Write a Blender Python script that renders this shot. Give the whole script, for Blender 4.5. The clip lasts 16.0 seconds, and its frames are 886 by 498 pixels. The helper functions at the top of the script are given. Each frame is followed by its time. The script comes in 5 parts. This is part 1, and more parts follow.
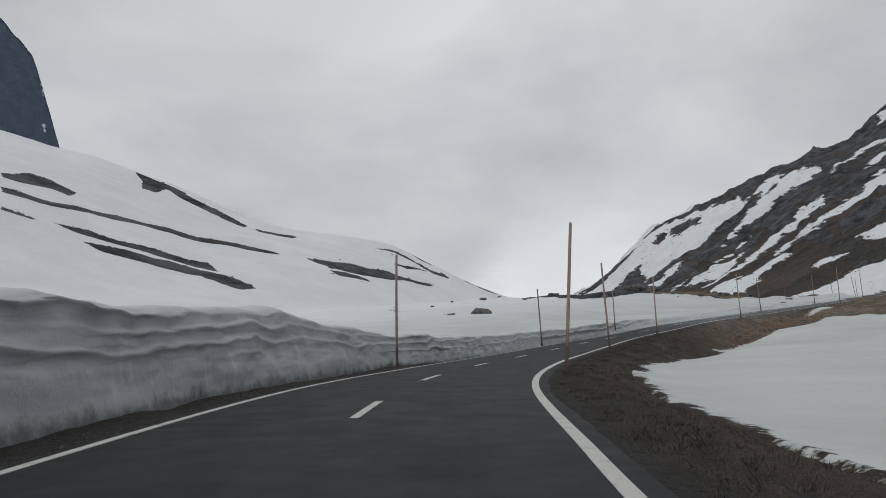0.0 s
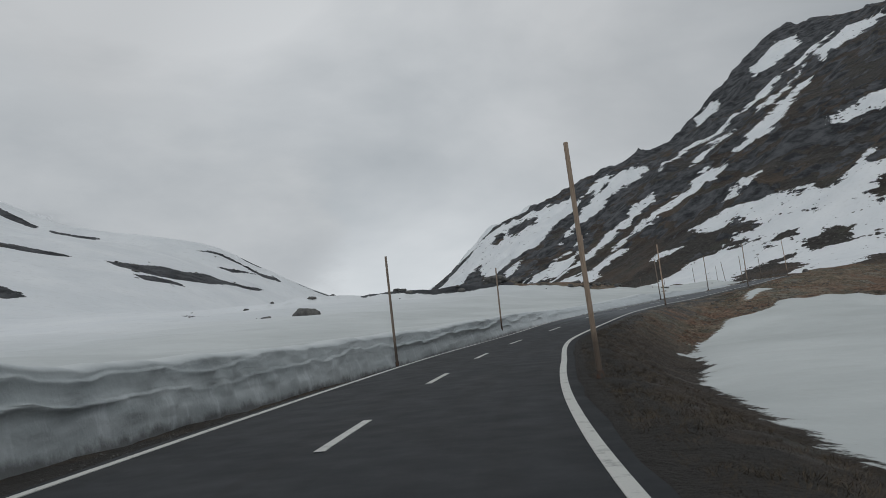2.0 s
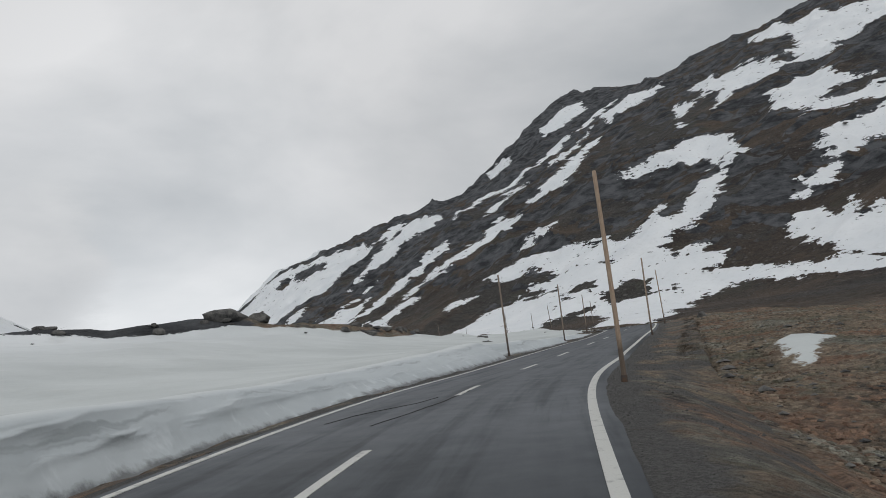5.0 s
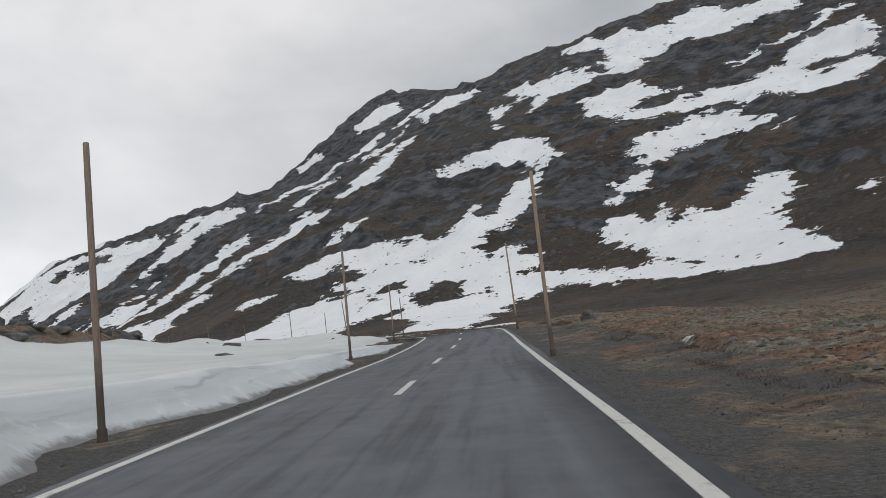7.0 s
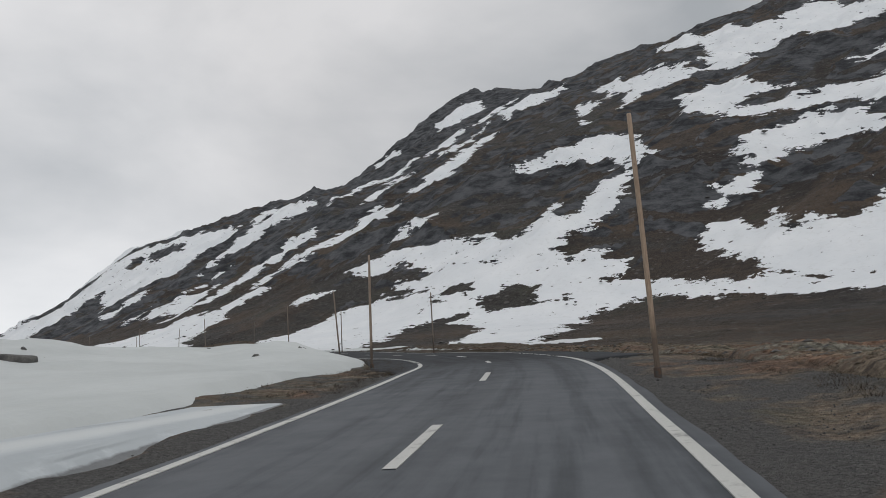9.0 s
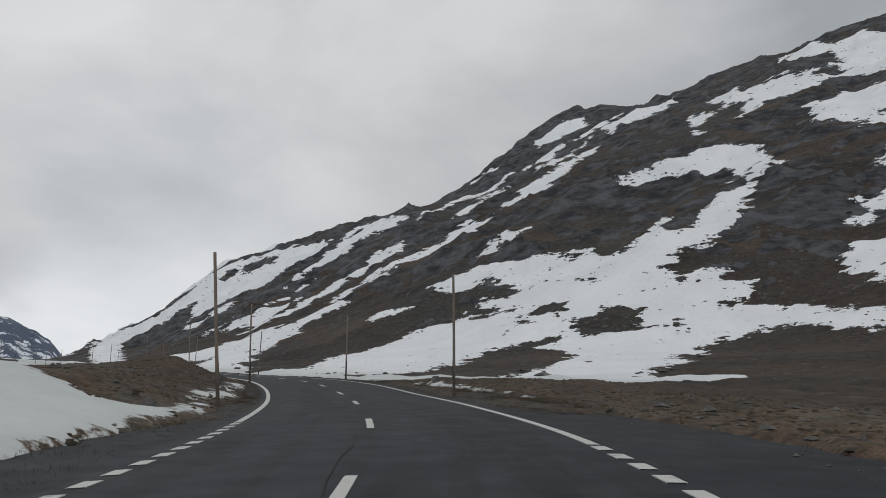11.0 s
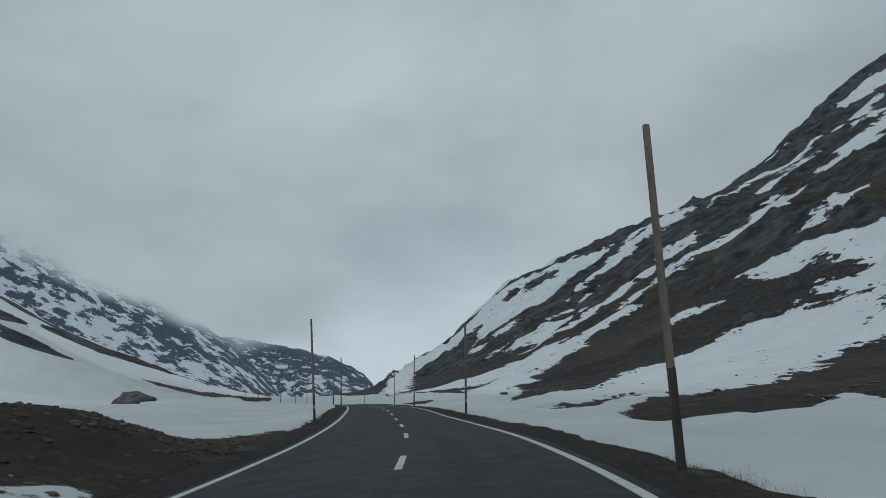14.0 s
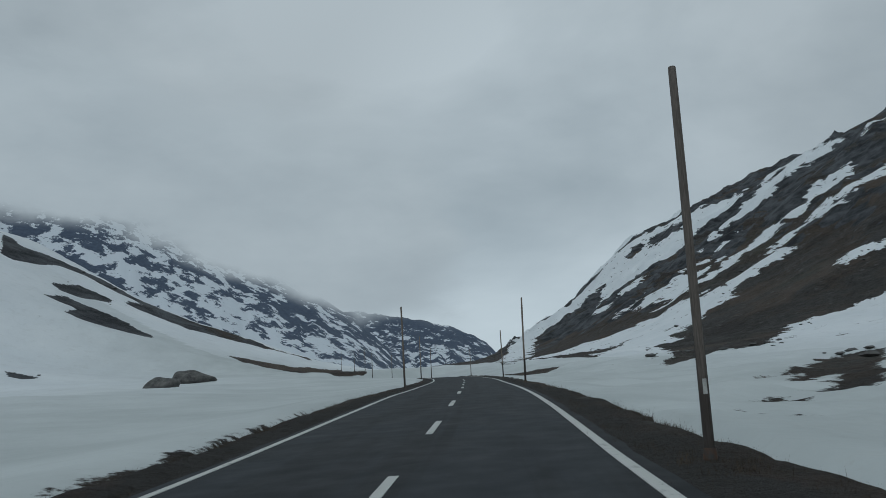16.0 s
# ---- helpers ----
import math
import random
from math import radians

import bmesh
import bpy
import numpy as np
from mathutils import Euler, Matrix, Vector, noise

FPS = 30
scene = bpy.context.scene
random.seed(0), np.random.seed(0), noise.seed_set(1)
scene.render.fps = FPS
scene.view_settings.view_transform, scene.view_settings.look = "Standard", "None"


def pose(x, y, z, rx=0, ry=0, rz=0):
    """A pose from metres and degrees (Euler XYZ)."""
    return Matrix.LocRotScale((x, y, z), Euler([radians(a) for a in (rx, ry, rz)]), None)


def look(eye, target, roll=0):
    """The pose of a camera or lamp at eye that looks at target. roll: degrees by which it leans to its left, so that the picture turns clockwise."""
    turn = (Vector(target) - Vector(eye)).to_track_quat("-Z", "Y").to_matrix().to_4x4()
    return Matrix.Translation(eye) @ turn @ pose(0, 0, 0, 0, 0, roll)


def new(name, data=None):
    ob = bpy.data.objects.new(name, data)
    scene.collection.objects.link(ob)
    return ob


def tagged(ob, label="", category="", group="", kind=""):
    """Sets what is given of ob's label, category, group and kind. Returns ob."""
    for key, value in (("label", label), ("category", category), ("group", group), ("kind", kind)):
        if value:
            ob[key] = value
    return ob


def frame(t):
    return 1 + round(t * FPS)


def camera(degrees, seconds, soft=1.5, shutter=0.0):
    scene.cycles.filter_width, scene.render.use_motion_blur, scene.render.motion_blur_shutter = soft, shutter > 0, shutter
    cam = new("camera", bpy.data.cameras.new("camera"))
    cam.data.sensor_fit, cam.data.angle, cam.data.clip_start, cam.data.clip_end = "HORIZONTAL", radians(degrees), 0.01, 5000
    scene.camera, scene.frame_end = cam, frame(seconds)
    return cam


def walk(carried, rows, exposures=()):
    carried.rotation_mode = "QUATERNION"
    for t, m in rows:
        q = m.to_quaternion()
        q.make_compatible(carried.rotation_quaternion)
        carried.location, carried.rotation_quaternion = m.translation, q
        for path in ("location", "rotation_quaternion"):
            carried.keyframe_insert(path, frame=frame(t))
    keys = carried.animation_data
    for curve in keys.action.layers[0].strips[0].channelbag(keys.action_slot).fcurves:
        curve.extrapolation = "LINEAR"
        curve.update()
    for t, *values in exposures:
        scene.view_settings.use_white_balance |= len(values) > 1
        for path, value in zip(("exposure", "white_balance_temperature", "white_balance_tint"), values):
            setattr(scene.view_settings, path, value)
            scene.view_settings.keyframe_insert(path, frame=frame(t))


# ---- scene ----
cam = camera(58.50, 16.0, soft=0.5)
PATH = [
    (0, (-0.07, 0.00, 1.29), (-0.072, 9.856, 2.999), -3.07),
    (0.5, (0.03, 8.51, 1.84), (0.369, 18.363, 3.493), -3.60),
    (1, (0.63, 16.94, 2.42), (1.449, 26.765, 4.045), -4.52),
    (1.5, (1.76, 25.46, 2.87), (3.338, 35.202, 4.465), -5.53),
    (2, (3.33, 33.98, 3.40), (5.337, 43.643, 5.018), -6.17),
    (2.5, (5.35, 42.30, 3.96), (7.890, 51.827, 5.614), -6.79),
    (3, (7.72, 50.68, 4.48), (10.978, 59.953, 6.359), -6.35),
    (3.2, (8.83, 54.06, 4.71), (12.142, 63.296, 6.645), -5.92),
    (3.7, (12.21, 62.49, 5.43), (15.667, 71.662, 7.426), -5.31),
    (4.2, (16.32, 70.90, 6.27), (20.075, 79.942, 8.290), -5.40),
    (4.7, (20.96, 79.22, 7.17), (25.142, 88.086, 9.168), -5.93),
    (5.3, (26.91, 89.06, 8.24), (31.769, 97.593, 10.141), -6.78),
    (5.5, (28.93, 92.30, 8.57), (34.047, 100.688, 10.431), -7.04),
    (6, (34.32, 100.21, 9.30), (39.984, 108.253, 11.124), -7.33),
    (6.5, (40.26, 107.54, 10.00), (46.493, 115.169, 11.752), -7.15),
    (7, (46.61, 114.46, 10.79), (53.077, 121.881, 12.524), -6.49),
    (7.5, (53.21, 121.55, 11.64), (59.848, 128.842, 13.298), -5.70),
    (8, (59.95, 128.43, 12.46), (66.558, 135.751, 14.125), -4.81),
    (8.5, (66.63, 135.38, 13.33), (72.379, 143.335, 15.251), -2.13),
    (8.7, (69.28, 138.17, 13.64), (74.982, 146.159, 15.538), -2.42),
    (9.2, (75.95, 145.12, 14.48), (81.617, 153.144, 16.365), -2.82),
    (9.7, (82.54, 152.11, 15.37), (88.022, 160.236, 17.345), -2.11),
    (10.2, (88.73, 159.24, 16.20), (93.926, 167.530, 18.303), -0.91),
    (10.8, (95.22, 168.16, 16.99), (99.979, 176.680, 19.183), 0.31),
    (11, (97.10, 171.26, 17.19), (101.695, 179.865, 19.383), 0.51),
    (11.5, (101.65, 179.32, 17.85), (105.562, 188.258, 20.055), 0.57),
    (12, (105.55, 187.66, 18.71), (108.675, 196.913, 20.902), 0.36),
    (12.5, (109.06, 196.13, 19.36), (111.712, 205.510, 21.582), 0.33),
    (13, (112.15, 204.93, 19.99), (114.473, 214.389, 22.282), -0.13),
    (13.5, (114.76, 213.92, 20.75), (116.560, 223.450, 23.175), -0.72),
    (14, (116.72, 222.76, 21.49), (117.957, 232.377, 23.926), -1.62),
    (14.5, (118.28, 231.77, 22.16), (119.074, 241.444, 24.574), -2.33),
    (15, (119.38, 240.97, 22.74), (119.590, 250.707, 25.030), -3.08),
    (15.5, (120.29, 250.55, 23.32), (120.223, 260.332, 25.396), -3.69),
    (16, (120.85, 259.42, 23.96), (120.617, 269.193, 26.065), -3.20),
]
EXPOSURES = [  # seconds, stops, white balance and tint
    (0, -0.12, 6620, 11), (1.5, -0.27, 6450, 9), (3, -0.29, 6450, 9), (4.2, -0.04, 6550, 10), (5.5, 0.03, 6650, 11), (8, 0.30, 6680, 12), (8.5, 0.10, 6680, 12), (8.8, 0.05, 6680, 12),
    (11, -0.08, 6640, 11), (12.5, -0.30, 6430, 9), (13.5, -0.52, 5880, 2), (15, -0.50, 5880, 1), (15.5, -0.44, 6200, 5), (16, -0.54, 5850, 1),
]
walk(cam, [(t, look(eye, target, roll)) for t, eye, target, roll in PATH], EXPOSURES)

# ---- world and light ----
world = bpy.data.worlds.new("overcast_sky")
scene.world = world
world.use_nodes = True
wn, wl = world.node_tree.nodes, world.node_tree.links
wn.clear()


def wnode(kind, **values):
    node = wn.new(kind)
    for key, value in values.items():
        node.inputs[key].default_value = value
    return node


w_out = wnode("ShaderNodeOutputWorld")
w_bg = wnode("ShaderNodeBackground", Strength=1.0)
w_sky = wnode("ShaderNodeTexSky")
w_sky.sky_type = "NISHITA"
w_sky.sun_disc = False
w_sky.sun_elevation, w_sky.sun_rotation = radians(48), radians(200)
w_co = wnode("ShaderNodeTexCoord")
w_sep = wnode("ShaderNodeSeparateXYZ")
wl.new(w_co.outputs["Generated"], w_sep.inputs[0])
# clouds are laid out on a flat deck: direction divided by height
w_h = wnode("ShaderNodeMath")
w_h.operation = "MAXIMUM"
w_h.inputs[1].default_value = 0.0
wl.new(w_sep.outputs["Z"], w_h.inputs[0])
w_ha = wnode("ShaderNodeMath")
w_ha.operation = "ADD"
w_ha.inputs[1].default_value = 0.28
wl.new(w_h.outputs[0], w_ha.inputs[0])
w_div = wnode("ShaderNodeVectorMath")
w_div.operation = "DIVIDE"
w_cmb = wnode("ShaderNodeCombineXYZ")
for axis in "XYZ":
    wl.new(w_ha.outputs[0], w_cmb.inputs[axis])
wl.new(w_co.outputs["Generated"], w_div.inputs[0])
wl.new(w_cmb.outputs[0], w_div.inputs[1])
w_n1 = wnode("ShaderNodeTexNoise", Scale=1.35, Detail=7.0, Roughness=0.5, Distortion=0.25)
wl.new(w_div.outputs[0], w_n1.inputs["Vector"])
w_r1 = wnode("ShaderNodeValToRGB")
w_r1.color_ramp.elements[0].position, w_r1.color_ramp.elements[0].color = 0.35, (0.365, 0.395, 0.42, 1)
w_r1.color_ramp.elements[1].position, w_r1.color_ramp.elements[1].color = 0.65, (0.67, 0.685, 0.70, 1)
# low over the ridges the deck thins to an even pale grey
w_k = wnode("ShaderNodeMapRange")
w_k.inputs["From Min"].default_value, w_k.inputs["From Max"].default_value = 0.12, 0.48
w_k.inputs["To Min"].default_value, w_k.inputs["To Max"].default_value = 0.35, 1.0
wl.new(w_sep.outputs["Z"], w_k.inputs["Value"])
w_off = wnode("ShaderNodeMath")
w_off.operation = "SUBTRACT"
w_off.inputs[1].default_value = 0.535
wl.new(w_n1.outputs["Fac"], w_off.inputs[0])
w_fade = wnode("ShaderNodeMath")
w_fade.operation = "MULTIPLY_ADD"
w_fade.inputs[2].default_value = 0.535
wl.new(w_off.outputs[0], w_fade.inputs[0])
wl.new(w_k.outputs[0], w_fade.inputs[1])
wl.new(w_fade.outputs[0], w_r1.inputs["Fac"])
# an overcast sky is brighter overhead than low down
w_gain = wnode("ShaderNodeMapRange")
w_gain.inputs["From Min"].default_value, w_gain.inputs["From Max"].default_value = 0.40, 1.0
w_gain.inputs["To Min"].default_value, w_gain.inputs["To Max"].default_value = 1.0, 1.28
wl.new(w_sep.outputs["Z"], w_gain.inputs["Value"])
w_mul = wnode("ShaderNodeVectorMath")
w_mul.operation = "SCALE"
wl.new(w_r1.outputs["Color"], w_mul.inputs[0])
w_low = wnode("ShaderNodeMapRange")
w_low.interpolation_type = "SMOOTHSTEP"
w_low.inputs["From Min"].default_value, w_low.inputs["From Max"].default_value = 0.03, 0.30
w_low.inputs["To Min"].default_value, w_low.inputs["To Max"].default_value = 1.36, 1.0
wl.new(w_sep.outputs["Z"], w_low.inputs["Value"])
w_both = wnode("ShaderNodeMath")
w_both.operation = "MULTIPLY"
wl.new(w_gain.outputs[0], w_both.inputs[0])
wl.new(w_low.outputs[0], w_both.inputs[1])
# the veil is thinnest, and brightest, low over the head of the valley
w_way = wnode("ShaderNodeVectorMath")
w_way.operation = "DOT_PRODUCT"
w_way.inputs[1].default_value = (math.sin(radians(6)) * math.cos(radians(14)), math.cos(radians(6)) * math.cos(radians(14)), math.sin(radians(14)))
wl.new(w_co.outputs["Generated"], w_way.inputs[0])
w_thin = wnode("ShaderNodeMapRange")
w_thin.interpolation_type = "SMOOTHSTEP"
w_thin.inputs["From Min"].default_value, w_thin.inputs["From Max"].default_value = math.cos(radians(20)), 1.0
w_thin.inputs["To Min"].default_value, w_thin.inputs["To Max"].default_value = 0.0, 0.20
wl.new(w_way.outputs["Value"], w_thin.inputs["Value"])
w_glow = wnode("ShaderNodeMath")
w_glow.operation = "ADD"
w_glow.inputs[1].default_value = 1.0
wl.new(w_thin.outputs[0], w_glow.inputs[0])
w_all = wnode("ShaderNodeMath")
w_all.operation = "MULTIPLY"
wl.new(w_both.outputs[0], w_all.inputs[0])
wl.new(w_glow.outputs[0], w_all.inputs[1])
wl.new(w_all.outputs[0], w_mul.inputs["Scale"])
w_skys = wnode("ShaderNodeVectorMath")
w_skys.operation = "SCALE"
w_skys.inputs["Scale"].default_value = 0.08
wl.new(w_sky.outputs[0], w_skys.inputs[0])
w_mix = wnode("ShaderNodeMix")
w_mix.data_type = "RGBA"
w_mix.inputs["Factor"].default_value = 0.94
wl.new(w_skys.outputs[0], w_mix.inputs["A"])
wl.new(w_mul.outputs[0], w_mix.inputs["B"])
wl.new(w_mix.outputs["Result"], w_bg.inputs["Color"])
wl.new(w_bg.outputs[0], w_out.inputs["Surface"])

sun = new("sun", bpy.data.lights.new("sun", "SUN"))
sun.data.energy, sun.data.angle, sun.data.color = 0.5, radians(25), (1.0, 0.98, 0.95)
sun.matrix_world = pose(0, 0, 400, 42, 0, -20)


# ---- materials ----
class Shade:
    """A small wrapper to lay out node materials."""

    def __init__(self, name):
        self.mat = bpy.data.materials.new(name)
        self.mat.use_nodes = True
        self.nodes, self.links = self.mat.node_tree.nodes, self.mat.node_tree.links
        self.bsdf = self.nodes["Principled BSDF"]
        self.out = self.nodes["Material Output"]
        geo = self.nodes.new("ShaderNodeNewGeometry")
        self.place = geo.outputs["Position"]
        self.geo = geo
        self.island = geo.outputs["Random Per Island"]

    def put(self, socket, value):
        if isinstance(value, bpy.types.NodeSocket):
            self.links.new(value, socket)
        elif value is not None:
            socket.default_value = value

    def local(self):
        return self.nodes.new("ShaderNodeTexCoord").outputs["Object"]

    def rand(self):
        return self.nodes.new("ShaderNodeObjectInfo").outputs["Random"]

    def noise(self, scale, detail=4.0, rough=0.55, at=None, stretch=None, distort=0.0, turn=(0, 0, 0)):
        node = self.nodes.new("ShaderNodeTexNoise")
        node.inputs["Scale"].default_value, node.inputs["Detail"].default_value = scale, detail
        node.inputs["Roughness"].default_value, node.inputs["Distortion"].default_value = rough, distort
        at = at or self.place
        if stretch:
            m = self.nodes.new("ShaderNodeMapping")
            m.inputs["Scale"].default_value = stretch
            m.inputs["Rotation"].default_value = turn
            self.links.new(at, m.inputs["Vector"])
            at = m.outputs[0]
        self.links.new(at, node.inputs["Vector"])
        return node.outputs["Fac"]

    def cells(self, scale, at=None, feature="F1"):
        node = self.nodes.new("ShaderNodeTexVoronoi")
        node.feature = feature
        node.inputs["Scale"].default_value = scale
        self.links.new(at or self.place, node.inputs["Vector"])
        return node.outputs["Distance"]

    def math(self, op, a, b=0.0, clamp=False):
        node = self.nodes.new("ShaderNodeMath")
        node.operation, node.use_clamp = op, clamp
        self.put(node.inputs[0], a)
        self.put(node.inputs[1], b)
        return node.outputs[0]

    def span(self, value, a, b, low=0.0, high=1.0):
        node = self.nodes.new("ShaderNodeMapRange")
        node.inputs["From Min"].default_value, node.inputs["From Max"].default_value = a, b
        node.inputs["To Min"].default_value, node.inputs["To Max"].default_value = low, high
        self.links.new(value, node.inputs["Value"])
        return node.outputs[0]

    def mix(self, factor, a, b):
        node = self.nodes.new("ShaderNodeMix")
        node.data_type = "RGBA"
        self.put(node.inputs["Factor"], factor)
        for key, v in (("A", a), ("B", b)):
            self.put(node.inputs[key], (*v, 1.0) if isinstance(v, tuple) else v)
        return node.outputs["Result"]

    def attribute(self, name):
        node = self.nodes.new("ShaderNodeAttribute")
        node.attribute_name = name
        return node.outputs["Fac"]

    def bump(self, height, strength, distance, under=None):
        node = self.nodes.new("ShaderNodeBump")
        node.inputs["Strength"].default_value, node.inputs["Distance"].default_value = strength, distance
        self.links.new(height, node.inputs["Height"])
        if under is not None:
            self.links.new(under, node.inputs["Normal"])
        return node.outputs[0]

    def done(self, colour=None, rough=None, normal=None, metal=None):
        if isinstance(colour, tuple):
            colour = (*colour, 1.0)
        for key, v in (("Base Color", colour), ("Roughness", rough), ("Normal", normal), ("Metallic", metal)):
            self.put(self.bsdf.inputs[key], v)
        return self.mat


def snow_look(s, duller=0.3):
    """Colour and relief of old snow; towards the road it is darker and greyer."""
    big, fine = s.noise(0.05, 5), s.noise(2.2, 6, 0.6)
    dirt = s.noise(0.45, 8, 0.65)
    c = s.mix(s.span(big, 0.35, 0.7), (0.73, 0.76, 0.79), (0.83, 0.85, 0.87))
    dull_snow = s.mix(s.span(s.noise(0.11, 5, 0.6), 0.35, 0.65), (0.46, 0.49, 0.485), (0.57, 0.60, 0.595))
    c = s.mix(duller, c, dull_snow)
    c = s.mix(s.span(dirt, 0.54, 0.72, 0.0, 0.25), c, (0.45, 0.46, 0.44))
    c = s.mix(s.span(s.noise(5.0, 6, 0.7), 0.60, 0.72, 0.0, 0.22), c, (0.38, 0.37, 0.34))
    n = s.bump(fine, 0.35, 0.08)
    n = s.bump(s.noise(0.35, 4), 0.6, 0.5, n)
    return c, n


def earth_look(s, wild):
    """Colour and relief of dead alpine grass, heath, scree and stony ground."""
    big, mid = s.noise(0.007, 6, 0.6), s.noise(1.0, 7, 0.65, stretch=(0.03, 0.03, 0.10))
    fine, grain = s.noise(0.42, 8, 0.72), s.noise(2.6, 7, 0.72)
    heath = s.mix(s.span(fine, 0.40, 0.60), (0.042, 0.031, 0.024), (0.088, 0.064, 0.046))
    heath = s.mix(s.span(grain, 0.52, 0.66, 0.0, 0.6), heath, (0.132, 0.100, 0.072))
    scree = s.mix(s.span(fine, 0.40, 0.60), (0.034, 0.032, 0.030), (0.080, 0.075, 0.067))
    scree = s.mix(s.span(grain, 0.52, 0.64, 0.0, 0.7), scree, (0.140, 0.130, 0.115))
    peat = s.mix(s.span(fine, 0.40, 0.60), (0.018, 0.013, 0.011), (0.040, 0.029, 0.023))
    c = s.mix(s.span(s.math("ADD", big, s.span(mid, 0.3, 0.7, -0.12, 0.12)), 0.50, 0.57), heath, scree)
    c = s.mix(s.span(s.math("ADD", s.noise(0.012, 6, 0.6), s.span(mid, 0.3, 0.7, -0.10, 0.10)), 0.54, 0.60, 0.0, 0.85), c, peat)
    c = s.mix(s.span(s.noise(0.03, 7, 0.65), 0.58, 0.65, 0.0, 0.5), c, (0.070, 0.076, 0.050))
    c = s.mix(s.span(s.noise(0.022, 7, 0.65), 0.53, 0.62, 0.0, 0.6), c, (0.150, 0.104, 0.068))
    c = s.mix(s.span(s.noise(0.25, 8, 0.7), 0.57, 0.66, 0.0, 0.6), c, (0.018, 0.016, 0.015))
    c = s.mix(0.42, c, (0.010, 0.008, 0.007))
    # fine scree, tufts and hollows
    c = s.mix(s.span(s.noise(1.6, 8, 0.78), 0.57, 0.67, 0.0, 0.36), c, (0.130, 0.112, 0.090))
    c = s.mix(s.span(s.noise(0.55, 8, 0.75, stretch=(1, 1, 2.0)), 0.55, 0.62, 0.0, 0.6), c, (0.016, 0.013, 0.012))
    # outcrops and single stones, pale and dark
    rocks = s.math("ADD", s.cells(0.30), s.span(s.noise(0.09, 6, 0.65), 0.3, 0.7, -0.20, 0.20))
    c = s.mix(s.span(rocks, 0.10, 0.22, 0.5, 0.0), c, (0.130, 0.126, 0.118))
    c = s.mix(s.span(s.noise(0.9, 6, 0.75), 0.55, 0.63, 0.0, 0.55), c, (0.014, 0.012, 0.012))
    # matted pale grass over the heath of the valley floor, with mossy and reddish places
    mat = s.math("ADD", s.noise(1.1, 8, 0.72), s.span(s.noise(0.13, 5, 0.6), 0.3, 0.7, -0.12, 0.12))
    straw = s.mix(s.span(s.noise(5.0, 7, 0.8), 0.40, 0.60), (0.140, 0.104, 0.074), (0.390, 0.310, 0.220))
    straw = s.mix(s.span(s.noise(0.35, 7, 0.7), 0.50, 0.58, 0.0, 0.75), straw, s.mix(s.span(s.noise(4.0, 6, 0.75), 0.42, 0.6), (0.052, 0.054, 0.036), (0.165, 0.165, 0.120)))
    straw = s.mix(s.span(s.noise(0.8, 7, 0.7), 0.55, 0.63, 0.0, 0.7), straw, (0.150, 0.092, 0.062))
    straw = s.mix(s.span(s.noise(2.2, 7, 0.75), 0.56, 0.64, 0.0, 0.75), straw, (0.036, 0.028, 0.022))
    straw = s.mix(s.span(s.noise(0.16, 7, 0.7), 0.50, 0.57, 0.0, 0.7), straw, s.mix(s.span(s.noise(3.0, 6, 0.75), 0.42, 0.6), (0.110, 0.060, 0.040), (0.370, 0.215, 0.140)))
    straw = s.mix(s.span(s.noise(0.22, 7, 0.72, stretch=(1.4, 0.8, 1)), 0.53, 0.59, 0.0, 0.75), straw, s.mix(s.span(s.noise(4.5, 6, 0.8), 0.42, 0.6), (0.075, 0.075, 0.060), (0.360, 0.365, 0.305)))
    c = s.mix(s.math("MULTIPLY", s.span(mat, 0.34, 0.46, 0.0, 0.95), wild), c, straw)
    n = s.bump(mid, 0.6, 4.0)
    n = s.bump(fine, 0.9, 1.2, n)
    n = s.bump(grain, 0.9, 0.2, n)
    return c, n


